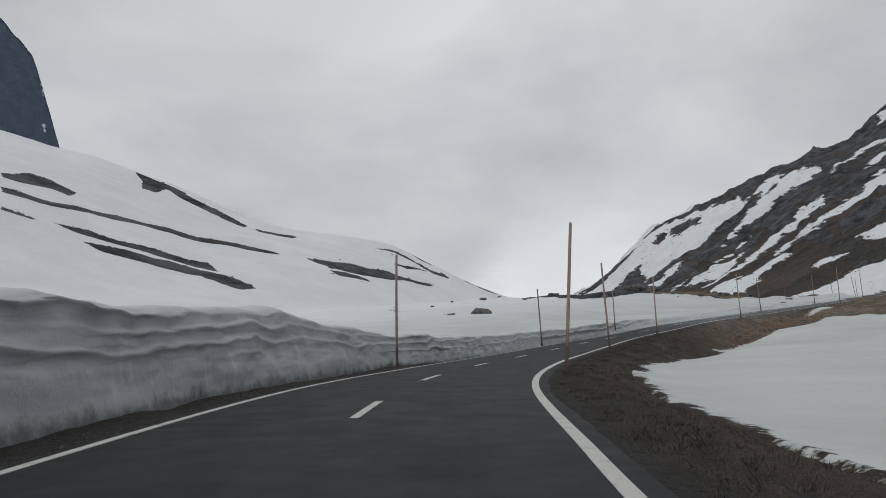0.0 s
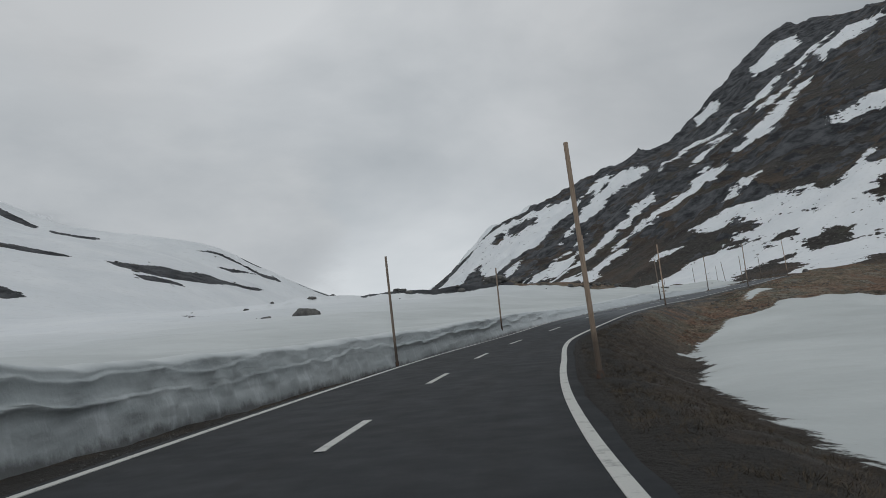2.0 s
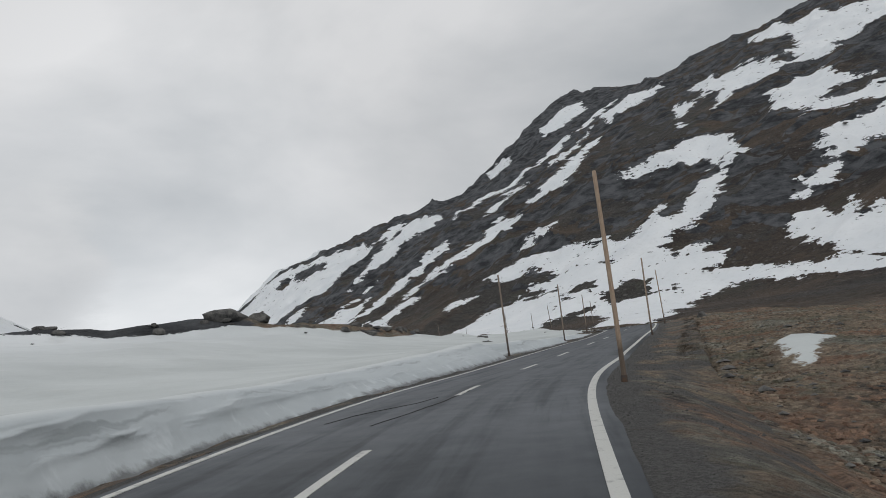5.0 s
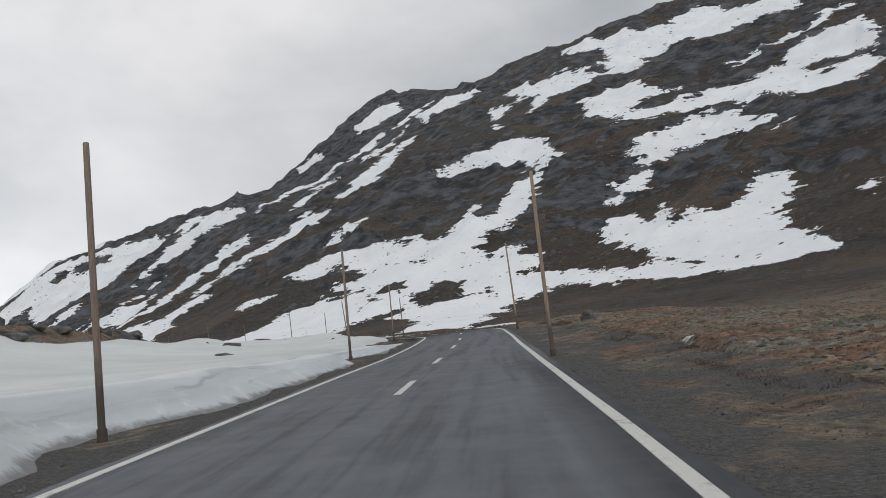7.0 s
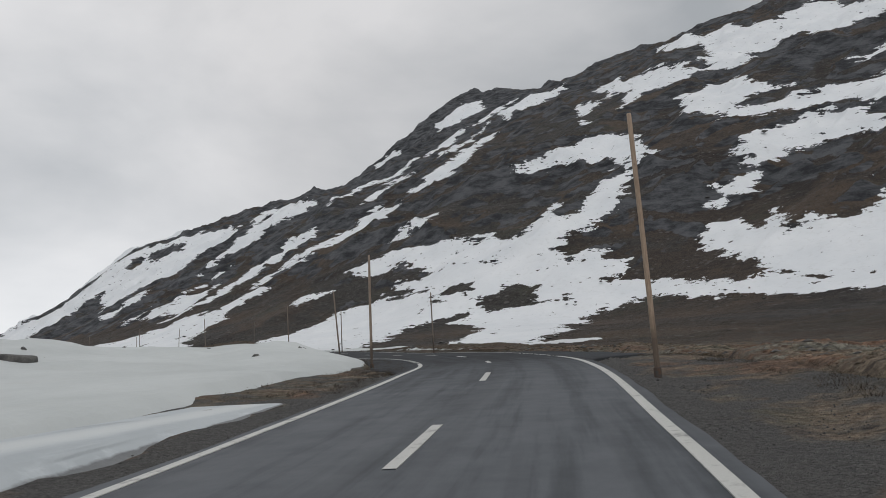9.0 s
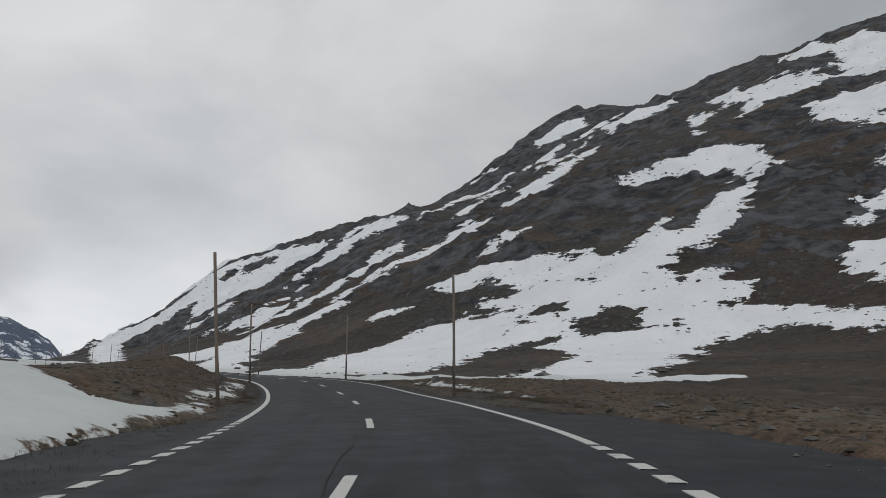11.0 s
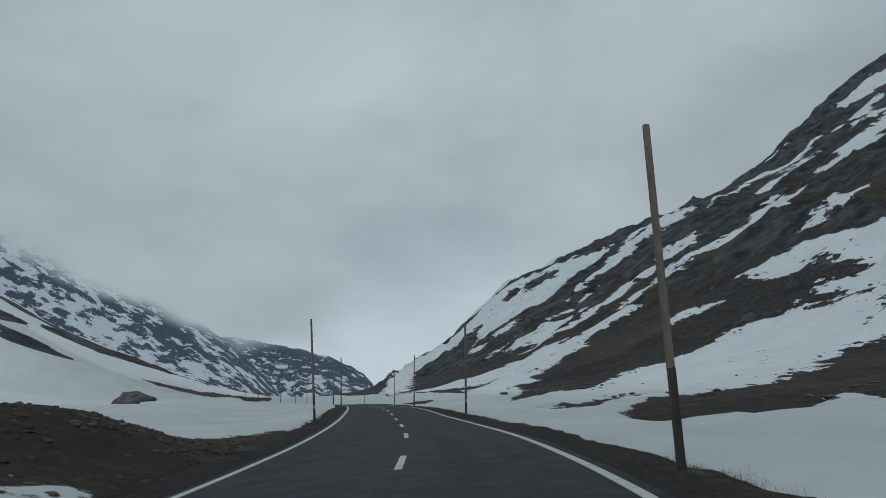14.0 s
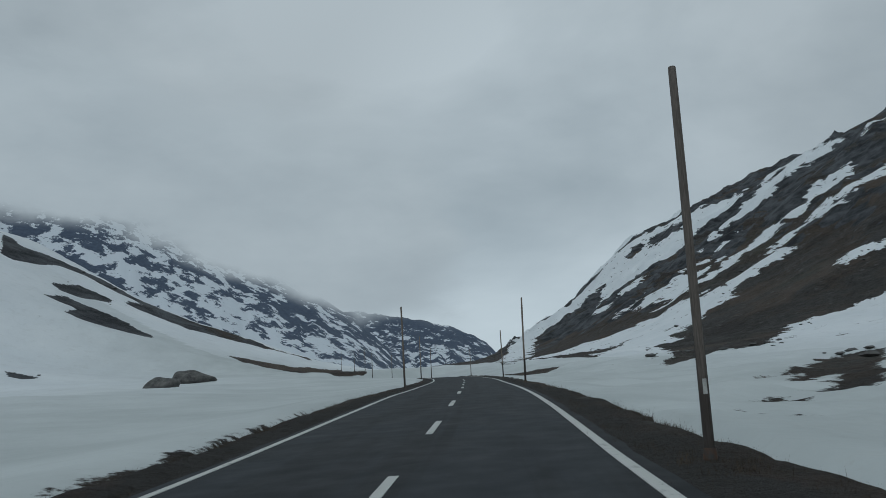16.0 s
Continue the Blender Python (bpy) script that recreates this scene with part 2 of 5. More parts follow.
def make_ground():
    s = Shade("snow_and_heath")
    sc, sn = snow_look(s, s.attribute("duller"))
    ec, en = earth_look(s, s.attribute("straw"))
    # bare cliffs where the ground is steep
    up = s.nodes.new("ShaderNodeSeparateXYZ")
    s.links.new(s.geo.outputs["Normal"], up.inputs[0])
    crag = s.noise(0.07, 9, 0.7, stretch=(1, 1, 2.2))
    # its slight blue stands in for haze over the far knob
    rock = s.mix(s.span(crag, 0.42, 0.60), (0.018, 0.020, 0.024), (0.095, 0.100, 0.108))
    steep = s.math("ADD", s.attribute("crag"), s.span(s.noise(0.05, 7, 0.65), 0.3, 0.7, -0.35, 0.35))
    ec = s.mix(s.span(steep, 0.42, 0.56), ec, rock)
    # the rim of the snow is ragged: wildly so on the open slopes, finely beside the road
    wild = s.attribute("wild")
    far = s.math("ADD", s.span(s.noise(1.0, 6, 0.6, stretch=(0.045, 0.045, 0.20)), 0.34, 0.66, -4.2, 4.2), s.span(s.noise(0.30, 6, 0.62), 0.36, 0.64, -1.3, 1.3))
    far = s.math("SUBTRACT", far, s.span(s.noise(0.20, 5, 0.6, stretch=(1, 1, 1.6)), 0.62, 0.66, 0.0, 7.0))
    close = s.math("ADD", s.span(s.noise(0.6, 7, 0.7), 0.36, 0.64, -0.32, 0.32), s.span(s.noise(3.0, 6, 0.7), 0.36, 0.64, -0.18, 0.18))
    rim = s.math("ADD", s.attribute("snow"), s.math("ADD", s.math("MULTIPLY", far, wild), close))
    mask = s.span(rim, -0.10, 0.10)
    c = s.mix(mask, ec, sc)
    nm = s.nodes.new("ShaderNodeMix")
    nm.data_type = "VECTOR"
    s.links.new(mask, nm.inputs["Factor"])
    s.links.new(en, nm.inputs[4])
    s.links.new(sn, nm.inputs[5])
    return s.done(c, s.span(mask, 0, 1, 0.95, 0.65), nm.outputs[1])


def make_asphalt():
    s = Shade("asphalt")
    pale = s.attribute("pale")
    grain, mid, big = s.noise(55, 3), s.noise(1.3, 6, 0.6), s.noise(0.16, 5, 0.6)
    c = s.mix(s.span(big, 0.35, 0.65), (0.012, 0.0165, 0.0230), (0.020, 0.0265, 0.0350))
    c = s.mix(pale, c, s.mix(s.span(big, 0.35, 0.65), (0.100, 0.109, 0.121), (0.134, 0.146, 0.160)))
    c = s.mix(s.span(mid, 0.4, 0.7, 0.0, 0.2), c, (0.034, 0.038, 0.043))
    c = s.mix(s.span(grain, 0.45, 0.75, 0.0, 0.4), c, s.mix(pale, (0.034, 0.037, 0.041), (0.085, 0.087, 0.090)))
    s.bsdf.inputs["Specular IOR Level"].default_value = 0.24
    # tar and damp stains stretched along the wheel tracks
    stain = s.noise(0.16, 6, 0.62, distort=0.5)
    c = s.mix(s.math("MULTIPLY", s.span(stain, 0.51, 0.58, 0.0, 0.7), s.attribute("damp")), c, (0.016, 0.018, 0.020))
    comb = s.nodes.new("ShaderNodeCombineXYZ")
    s.links.new(s.attribute("across"), comb.inputs["X"])
    s.links.new(s.math("MULTIPLY", s.attribute("run"), 0.045), comb.inputs["Y"])
    track = s.noise(1.7, 5, 0.6, comb.outputs[0])
    c = s.mix(s.span(track, 0.40, 0.62, 0.0, 0.55), c, s.mix(pale, (0.024, 0.028, 0.033), (0.140, 0.150, 0.162)))
    c = s.mix(s.span(track, 0.36, 0.48, 0.55, 0.0), c, s.mix(pale, (0.008, 0.009, 0.011), (0.045, 0.050, 0.056)))
    smear = s.noise(0.9, 6, 0.6, comb.outputs[0], distort=0.6)
    c = s.mix(s.math("MULTIPLY", s.span(smear, 0.50, 0.57, 0.0, 0.75), s.attribute("damp")), c, (0.007, 0.008, 0.010))
    # younger, blacker surfacing on some lengths of the road
    c = s.mix(s.attribute("soot"), c, (0.010, 0.0115, 0.014))
    n = s.bump(grain, 0.3, 0.004)
    n = s.bump(mid, 0.1, 0.01, n)
    return s.done(c, s.span(mid, 0.3, 0.7, 0.64, 0.78), n)


def make_paint():
    s = Shade("road_paint")
    worn, fine = s.noise(3.5, 7, 0.7), s.noise(40, 3)
    c = s.mix(s.span(worn, 0.55, 0.70, 0.0, 0.8), (0.55, 0.55, 0.52), (0.13, 0.13, 0.13))
    c = s.mix(s.span(fine, 0.45, 0.8, 0.0, 0.4), c, (0.40, 0.40, 0.38))
    return s.done(c, 0.6, s.bump(fine, 0.3, 0.004))


def make_wood(name, grey_share):
    s = Shade(name)
    at = s.local()
    r = s.rand()
    grain = s.noise(9, 6, 0.65, at, stretch=(6, 6, 0.35))
    knot = s.cells(1.6, at)
    pale = s.mix(s.span(grain, 0.3, 0.7), (0.30, 0.210, 0.148), (0.50, 0.385, 0.285))
    grey = s.mix(s.span(grain, 0.3, 0.7), (0.060, 0.053, 0.048), (0.175, 0.155, 0.140))
    c = s.mix(s.span(r, 0.0, 1.0, grey_share - 0.15, grey_share + 0.15), pale, grey)
    c = s.mix(s.span(knot, 0.0, 0.09, 0.8, 0.0), c, (0.04, 0.026, 0.018))
    # the foot is dark with tar and damp
    z = s.nodes.new("ShaderNodeSeparateXYZ")
    s.links.new(at, z.inputs[0])
    foot = s.math("ADD", z.outputs["Z"], s.span(s.noise(2.0, 5, 0.6, at), 0.3, 0.7, -0.35, 0.35))
    c = s.mix(s.span(foot, 0.7, 1.5, 0.7, 0.0), c, (0.030, 0.024, 0.021))
    return s.done(c, 0.85, s.bump(grain, 0.4, 0.01))


def make_snow():
    s = Shade("old_snow")
    c, n = snow_look(s)
    return s.done(c, 0.65, n)


def make_bank_snow():
    """The cut face of a ploughed snow wall: soft grey and bluish layers, drips of ice and a little grit."""
    s = Shade("layered_snow")
    comb = s.nodes.new("ShaderNodeCombineXYZ")
    s.links.new(s.math("MULTIPLY", s.attribute("run"), 0.10), comb.inputs["X"])
    s.links.new(s.math("ADD", s.math("MULTIPLY", s.attribute("layer"), 2.6), s.span(s.noise(0.25, 5, 0.6), 0.3, 0.7, -0.45, 0.45)), comb.inputs["Y"])
    layers, seams = s.noise(0.8, 3, 0.5, comb.outputs[0]), s.noise(1.7, 3, 0.5, comb.outputs[0])
    fine, cloudy = s.noise(3.0, 8, 0.68), s.noise(0.6, 5, 0.6)
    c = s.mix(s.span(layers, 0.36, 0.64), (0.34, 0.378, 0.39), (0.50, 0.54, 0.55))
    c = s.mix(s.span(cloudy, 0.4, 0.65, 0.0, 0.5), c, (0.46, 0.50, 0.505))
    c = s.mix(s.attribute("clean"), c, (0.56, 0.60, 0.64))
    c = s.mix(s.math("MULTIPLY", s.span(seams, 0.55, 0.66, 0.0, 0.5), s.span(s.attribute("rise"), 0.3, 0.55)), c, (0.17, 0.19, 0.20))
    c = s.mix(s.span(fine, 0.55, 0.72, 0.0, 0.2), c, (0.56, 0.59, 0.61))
    # pale drips of ice on the lower face, grit at the foot
    drip = s.math("MULTIPLY", s.span(s.noise(1.5, 6, 0.65, stretch=(1, 1, 0.12)), 0.54, 0.66, 0.0, 0.55), s.span(s.attribute("rise"), 0.35, 0.62, 1.0, 0.0))
    c = s.mix(drip, c, (0.66, 0.70, 0.72))
    grit = s.math("ADD", s.attribute("rise"), s.span(s.noise(1.4, 6, 0.7), 0.3, 0.7, -0.10, 0.10))
    c = s.mix(s.span(grit, 0.0, 0.12, 0.8, 0.0), c, (0.10, 0.10, 0.10))
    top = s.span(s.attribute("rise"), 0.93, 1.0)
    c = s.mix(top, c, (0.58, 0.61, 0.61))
    n = s.bump(fine, 0.45, 0.08)
    return s.done(c, 0.55, n)


def make_verge():
    s = Shade("gravel_and_dead_grass")
    band, fine = s.noise(0.45, 6, 0.65), s.noise(16, 5, 0.7)
    turf, n = earth_look(s, s.attribute("straw"))
    stones = s.cells(11.0)
    gravel = s.mix(s.span(fine, 0.3, 0.75), (0.045, 0.044, 0.042), (0.170, 0.165, 0.156))
    gravel = s.mix(s.span(stones, 0.12, 0.3, 0.6, 0.0), gravel, (0.19, 0.185, 0.175))
    gravel = s.mix(s.span(s.attribute("straw"), 0.1, 0.6), s.mix(s.span(fine, 0.3, 0.75), (0.018, 0.016, 0.014), (0.055, 0.048, 0.041)), gravel)
    t = s.math("ADD", s.attribute("turf"), s.span(band, 0.3, 0.7, -0.5, 0.5))
    c = s.mix(s.span(t, 0.35, 0.65), gravel, turf)
    n = s.bump(fine, 0.7, 0.04, n)
    return s.done(c, 0.95, n)


def make_boulder():
    s = Shade("lichened_rock")
    at = s.local()
    big, fine = s.noise(1.1, 6, 0.65, at), s.noise(9, 7, 0.7, at)
    c = s.mix(s.span(big, 0.35, 0.65), (0.045, 0.045, 0.046), (0.16, 0.155, 0.145))
    c = s.mix(s.span(fine, 0.55, 0.75, 0.0, 0.7), c, (0.21, 0.205, 0.18))
    return s.done(c, 0.92, s.bump(fine, 0.7, 0.06))


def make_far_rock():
    s = Shade("haze_blue_rock_and_snow")
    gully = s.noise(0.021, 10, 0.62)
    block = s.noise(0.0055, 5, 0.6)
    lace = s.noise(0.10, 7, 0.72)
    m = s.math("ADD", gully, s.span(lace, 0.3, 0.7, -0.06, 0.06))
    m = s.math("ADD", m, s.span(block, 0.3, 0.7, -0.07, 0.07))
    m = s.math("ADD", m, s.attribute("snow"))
    # haze put into the colour: rock and snow are tinted blue for distance
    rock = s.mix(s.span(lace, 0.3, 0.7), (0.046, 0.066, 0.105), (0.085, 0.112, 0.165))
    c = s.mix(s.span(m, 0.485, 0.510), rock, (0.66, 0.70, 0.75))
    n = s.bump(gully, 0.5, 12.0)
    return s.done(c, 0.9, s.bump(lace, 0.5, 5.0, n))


def make_cloud():
    s = Shade("low_cloud")
    puff = s.noise(0.0042, 6, 0.55, stretch=(1, 1, 2.0))
    veil = s.math("ADD", s.attribute("thick"), s.span(puff, 0.3, 0.7, -0.30, 0.30))
    tone = s.mix(s.span(puff, 0.3, 0.7), (0.52, 0.55, 0.58), (0.62, 0.645, 0.67))
    glow = s.nodes.new("ShaderNodeEmission")
    s.links.new(tone, glow.inputs["Color"])
    clear = s.nodes.new("ShaderNodeBsdfTransparent")
    both = s.nodes.new("ShaderNodeMixShader")
    node = s.nodes.new("ShaderNodeMapRange")
    node.interpolation_type = "SMOOTHSTEP"
    node.inputs["From Min"].default_value, node.inputs["From Max"].default_value = 0.15, 0.85
    s.links.new(veil, node.inputs["Value"])
    s.links.new(node.outputs[0], both.inputs[0])
    s.links.new(clear.outputs[0], both.inputs[1])
    s.links.new(glow.outputs[0], both.inputs[2])
    s.links.new(both.outputs[0], s.out.inputs["Surface"])
    return s.mat


def make_blades():
    s = Shade("dead_grass")
    c = s.mix(s.island, (0.032, 0.025, 0.016), (0.115, 0.084, 0.052))
    return s.done(c, 0.9)


def make_tar():
    s = Shade("tar")
    return s.done(s.mix(s.span(s.noise(14, 4), 0.4, 0.65), (0.006, 0.006, 0.007), (0.018, 0.018, 0.019)), 0.9)


def make_dark_wood():
    s = Shade("tarred_wood")
    grain = s.noise(9, 6, 0.65, s.local(), stretch=(6, 6, 0.35))
    return s.done(s.mix(s.span(grain, 0.3, 0.7), (0.020, 0.017, 0.015), (0.062, 0.050, 0.042)), 0.8, s.bump(grain, 0.4, 0.01))


def make_steel():
    s = Shade("rusty_steel")
    rust = s.noise(7, 6, 0.65, s.local())
    return s.done(s.mix(s.span(rust, 0.4, 0.6), (0.05, 0.048, 0.046), (0.085, 0.045, 0.026)), 0.75, s.bump(rust, 0.4, 0.01))


def make_heath():
    s = Shade("heath")
    c = s.mix(s.island, (0.105, 0.079, 0.058), (0.310, 0.245, 0.178))
    c = s.mix(s.span(s.noise(0.35, 7, 0.7), 0.50, 0.58, 0.0, 0.8), c, s.mix(s.island, (0.050, 0.052, 0.034), (0.170, 0.165, 0.118)))
    c = s.mix(s.span(s.noise(0.16, 7, 0.7), 0.50, 0.57, 0.0, 0.75), c, s.mix(s.island, (0.125, 0.066, 0.044), (0.370, 0.215, 0.140)))
    c = s.mix(s.span(s.noise(0.22, 7, 0.72, stretch=(1.4, 0.8, 1)), 0.53, 0.59, 0.0, 0.8), c, s.mix(s.island, (0.080, 0.080, 0.064), (0.350, 0.355, 0.300)))
    c = s.mix(s.span(s.noise(0.8, 5), 0.55, 0.63, 0.0, 0.7), c, (0.150, 0.080, 0.050))
    grain = s.noise(30, 5, 0.7)
    c = s.mix(s.span(grain, 0.35, 0.6, 0.6, 0.0), c, (0.030, 0.024, 0.018))
    return s.done(c, 0.95, s.bump(grain, 0.8, 0.03))


GREY_WOOD = make_wood("grey_wood", 0.62)
DARK_WOOD, STEEL = make_dark_wood(), make_steel()
GROUND, ASPHALT, PAINT = make_ground(), make_asphalt(), make_paint()
WOOD, OLD_WOOD, SNOW, BANK, VERGE = make_wood("tan_wood", 0.25), make_wood("weathered_wood", 0.85), make_snow(), make_bank_snow(), make_verge()
BOULDER, FAR_ROCK, CLOUD, BLADES, HEATH, TAR = make_boulder(), make_far_rock(), make_cloud(), make_blades(), make_heath(), make_tar()

# ---- plan of the road ----
CENTRE = [
    (-2.3, -45, -3), (-2.1, -20, -1.35), (-1.78, -4, -0.32), (-1.72, 9, 0.6), (-1.05, 21.98, 1.38), (1.15, 34.81, 2.08),
    (4.49, 47.4, 2.81), (8.76, 59.7, 3.7), (13.77, 71.76, 4.67), (20.12, 83.16, 5.76), (27.2, 94.1, 7.05), (34.9, 104.64, 8.14),
    (43.62, 114.31, 9.16), (52.65, 123.67, 10.31), (61.7, 133.01, 11.44), (70.74, 142.34, 12.55), (79.71, 151.75, 13.77), (88.34, 161.45, 14.97),
    (96.11, 171.87, 15.91), (102.22, 183.36, 16.89), (107.04, 195.43, 17.75), (111.19, 207.72, 18.62), (114.58, 220.25, 19.67), (117.02, 233.01, 20.68),
    (118.49, 245.93, 21.58), (119.31, 258.89, 22.43), (119.79, 271.88, 23.31), (120.15, 284.88, 24.28), (120.35, 297.87, 25.19), (120.4, 315, 26.2),
    (120, 350, 28.3), (117, 385, 30.4), (108, 415, 32), (92, 442, 33.4),
]
# superelevation by run: rise per metre to the right
BANKING = ([-60, -4, 22, 48, 74, 100, 126, 152, 178, 204, 230, 256, 282, 308, 334, 360],
           [0, -0.014, -0.03, -0.029, -0.014, -0.018, -0.028, -0.014, 0.001, 0.025, 0.042, 0.044, 0.036, 0.017, -0.004, 0])


def curve_through(points, step):
    """Evenly spaced places on a smooth curve through the points."""
    p = np.array(points, float)
    p = np.vstack([2 * p[0] - p[1], p, 2 * p[-1] - p[-2]])
    out = []
    for a, b, c, d in zip(p[:-3], p[1:-2], p[2:-1], p[3:]):
        for t in np.linspace(0, 1, 30, endpoint=False):
            out.append(0.5 * (2 * b + (c - a) * t + (2 * a - 5 * b + 4 * c - d) * t**2 + (3 * b - a - 3 * c + d) * t**3))
    out = np.array(out + [p[-2]])
    run = np.r_[0, np.cumsum(np.linalg.norm(np.diff(out[:, :2], axis=0), axis=1))]
    even = np.arange(0, run[-1], step)
    return even, np.stack([np.interp(even, run, out[:, k]) for k in range(3)], 1)


RUN, LINE = curve_through(CENTRE, 0.5)
BACK = float(RUN[np.argmin(np.abs(LINE[:, 1]))])  # run at y = 0
RUN = RUN - BACK
AHEAD = np.gradient(LINE[:, :2], axis=0)
AHEAD /= np.linalg.norm(AHEAD, axis=1)[:, None]
SIDE = np.stack([AHEAD[:, 1], -AHEAD[:, 0]], 1)  # to the right


def tilt(s, d):
    """Rise of the banked road at run s and offset d; it dies out beyond the verge."""
    d = np.asarray(d, float)
    return np.interp(s, *BANKING) * d * np.interp(np.abs(d), [4.0, 9.0], [1.0, 0.0])


def road_at(s, d=0.0, z=0.0):
    """The place d metres to the right of the centre line at run s."""
    s = np.asarray(s, float)
    x, y, h = (np.interp(s, RUN, LINE[:, k]) for k in range(3))
    nx, ny = np.interp(s, RUN, SIDE[:, 0]), np.interp(s, RUN, SIDE[:, 1])
    return np.stack(np.broadcast_arrays(x + nx * d, y + ny * d, h + z + tilt(s, d)), -1)


def road_near(x, y):
    """Run, offset to the right and height of the road nearest to each place."""
    x, y = np.ravel(x), np.ravel(y)
    s, d, h = np.empty(len(x)), np.empty(len(x)), np.empty(len(x))
    lx, ly = LINE[::4, 0], LINE[::4, 1]
    for a in range(0, len(x), 20000):
        q = slice(a, a + 20000)
        k = np.argmin((x[q, None] - lx) ** 2 + (y[q, None] - ly) ** 2, 1) * 4
        ox, oy = x[q] - LINE[k, 0], y[q] - LINE[k, 1]
        along = (ox * AHEAD[k, 0] + oy * AHEAD[k, 1]).clip(-1.2, 1.2)
        s[q] = RUN[k] + along
        d[q] = ox * SIDE[k, 0] + oy * SIDE[k, 1]
        far = np.hypot(ox, oy)
        d[q] = np.where((far > 8) & (np.abs(d[q]) < far * 0.5), np.sign(d[q]) * far, d[q])
        h[q] = np.interp(s[q], RUN, LINE[:, 2])
    return s, d, h


# ---- lie of the land ----
def ease(v, a, b):
    t = ((v - a) / (b - a)).clip(0, 1)
    return t * t * (3 - 2 * t)


def ripple(x, y, size, seed, octaves=4, gain=0.5):
    """Smooth value noise in about -1 .. 1."""
    rng = np.random.RandomState(seed)
    table = rng.rand(256, 256) * 2 - 1
    total, amp, norm = np.zeros(np.shape(x)), 1.0, 0.0
    for o in range(octaves):
        u, v = x / size + 17.3 * o, y / size + 9.1 * o
        iu, iv = np.floor(u).astype(int), np.floor(v).astype(int)
        fu, fv = u - iu, v - iv
        fu, fv = fu * fu * (3 - 2 * fu), fv * fv * (3 - 2 * fv)
        a, b = table[iu % 256, iv % 256], table[(iu + 1) % 256, iv % 256]
        c, e = table[iu % 256, (iv + 1) % 256], table[(iu + 1) % 256, (iv + 1) % 256]
        total += amp * ((a + (b - a) * fu) * (1 - fv) + (c + (e - c) * fu) * fv)
        norm += amp
        amp, size = amp * gain, size / 2
    return total / norm


def blend_max(a, b, k):
    h = (0.5 + 0.5 * (a - b) / k).clip(0, 1)
    return b + (a - b) * h + k * h * (1 - h)


def valley_floor(y):
    return np.interp(y, [-500, -45, 0, 89, 133, 176, 228, 285, 350, 450, 800, 1300, 2200], [-30, -3, 0, 6.9, 11.6, 16.3, 20.6, 24.4, 28.3, 36, 58, 82, 110])


def valley_line(y):
    return np.interp(y, [-500, 0, 51, 89, 133, 176, 228, 315, 385, 442, 800, 2200], [-60, -2, 6, 25, 62, 98, 116, 120, 117, 112, 60, -300])


EAST_FOOT = ([-500, 0, 217, 260, 335, 400, 446, 490, 557, 620, 680, 740, 930, 1100, 1175, 1400],
             [330, 275, 236, 233, 214, 170, 160, 126, 112, 102, 85, 75, 40, 5, -2, -20])
EAST_EDGE = ([200, 340, 480, 590, 685, 830, 1000, 1500], [1340, 1272, 1180, 1110, 1080, 1122, 1060, 900])
WEST_FOOT = ([-500, 0, 100, 217, 350, 430, 450, 520, 800], [-140, -75, -60, -35, 25, 48, 70, 80, 60])


def macro(x, y):
    """The land without the road: valley floor, eastern mountain side, western snow slope and the knoll between."""
    zv, xr = valley_floor(y), valley_line(y)
    out = x - xr
    floor = zv + 0.07 * ease(out, 8, 120) * np.maximum(out, 0) + 0.02 * np.maximum(-out - 10, 0)
    floor = floor + 1.8 * np.exp(-(((y - 205) / 45) ** 2)) * ease(-x, -78, -40)
    floor = floor - 2.5 * ease(out, 2, 15) * ease(-y, -130, -90)
    east = 0.6 * (x - np.interp(y, *EAST_FOOT))
    rough = ripple(x, y, 130, 3, 4) * 7 + ripple(x, y, 30, 5, 4) * 2.2
    rough = rough + 9 * (1 - np.abs(ripple(x, y, 85, 13, 3))) ** 5 + 3.5 * (1 - np.abs(ripple(x, y, 24, 15, 3))) ** 4 - 6.5
    east = east + rough * ease(east, 25, 120)
    east = east + 20 * np.exp(-((x - 790) ** 2 + (y - 1100) ** 2) / 95**2) + 12 * np.exp(-(((x - 400) / 110) ** 2) - ((y - 1210) / 130) ** 2)
    for bx, by, size, up in ((320, 1200, 62, 23), (445, 1185, 42, -11), (498, 1005, 70, -17), (590, 1060, 75, -40), (530, 960, 70, -20), (505, 1115, 55, -8), (745, 890, 95, -10)):
        east = east + up * np.exp(-((x - bx) ** 2 + (y - by) ** 2) / size**2)
    east = np.where(east > 385, 385 + (0.45 + 0.55 * ease(y, 800, 960)) * (east - 385), east)
    east = east - 0.75 * np.maximum(0, x - 800) * ease(y, 820, 960)
    east = east - 1.1 * np.maximum(0, y - np.interp(x, *EAST_EDGE) - ripple(x, y, 60, 8, 3) * 14)
    rise = np.interp(y, *WEST_FOOT) - x
    west = zv + np.where(rise < 110, 0.485 * rise, 53.4 + 0.34 * (rise - 110))
    west = west - 11 * np.exp(-(((x + 105) / 52) ** 2)) - 5 * np.exp(-(((x - 15) / 40) ** 2))
    west = west + 3 * np.exp(-(((x + 25) / 55) ** 2) - ((y - 525) / 45) ** 2)
    west = west + ripple(x, y, 90, 11, 4) * 4 * ease(west - zv, 4, 40)
    west = west - 0.9 * np.maximum(0, y - 525 - 0.25 * np.maximum(0, -x))
    z = blend_max(floor, east, 14.0)
    return blend_max(z, west, 10.0)


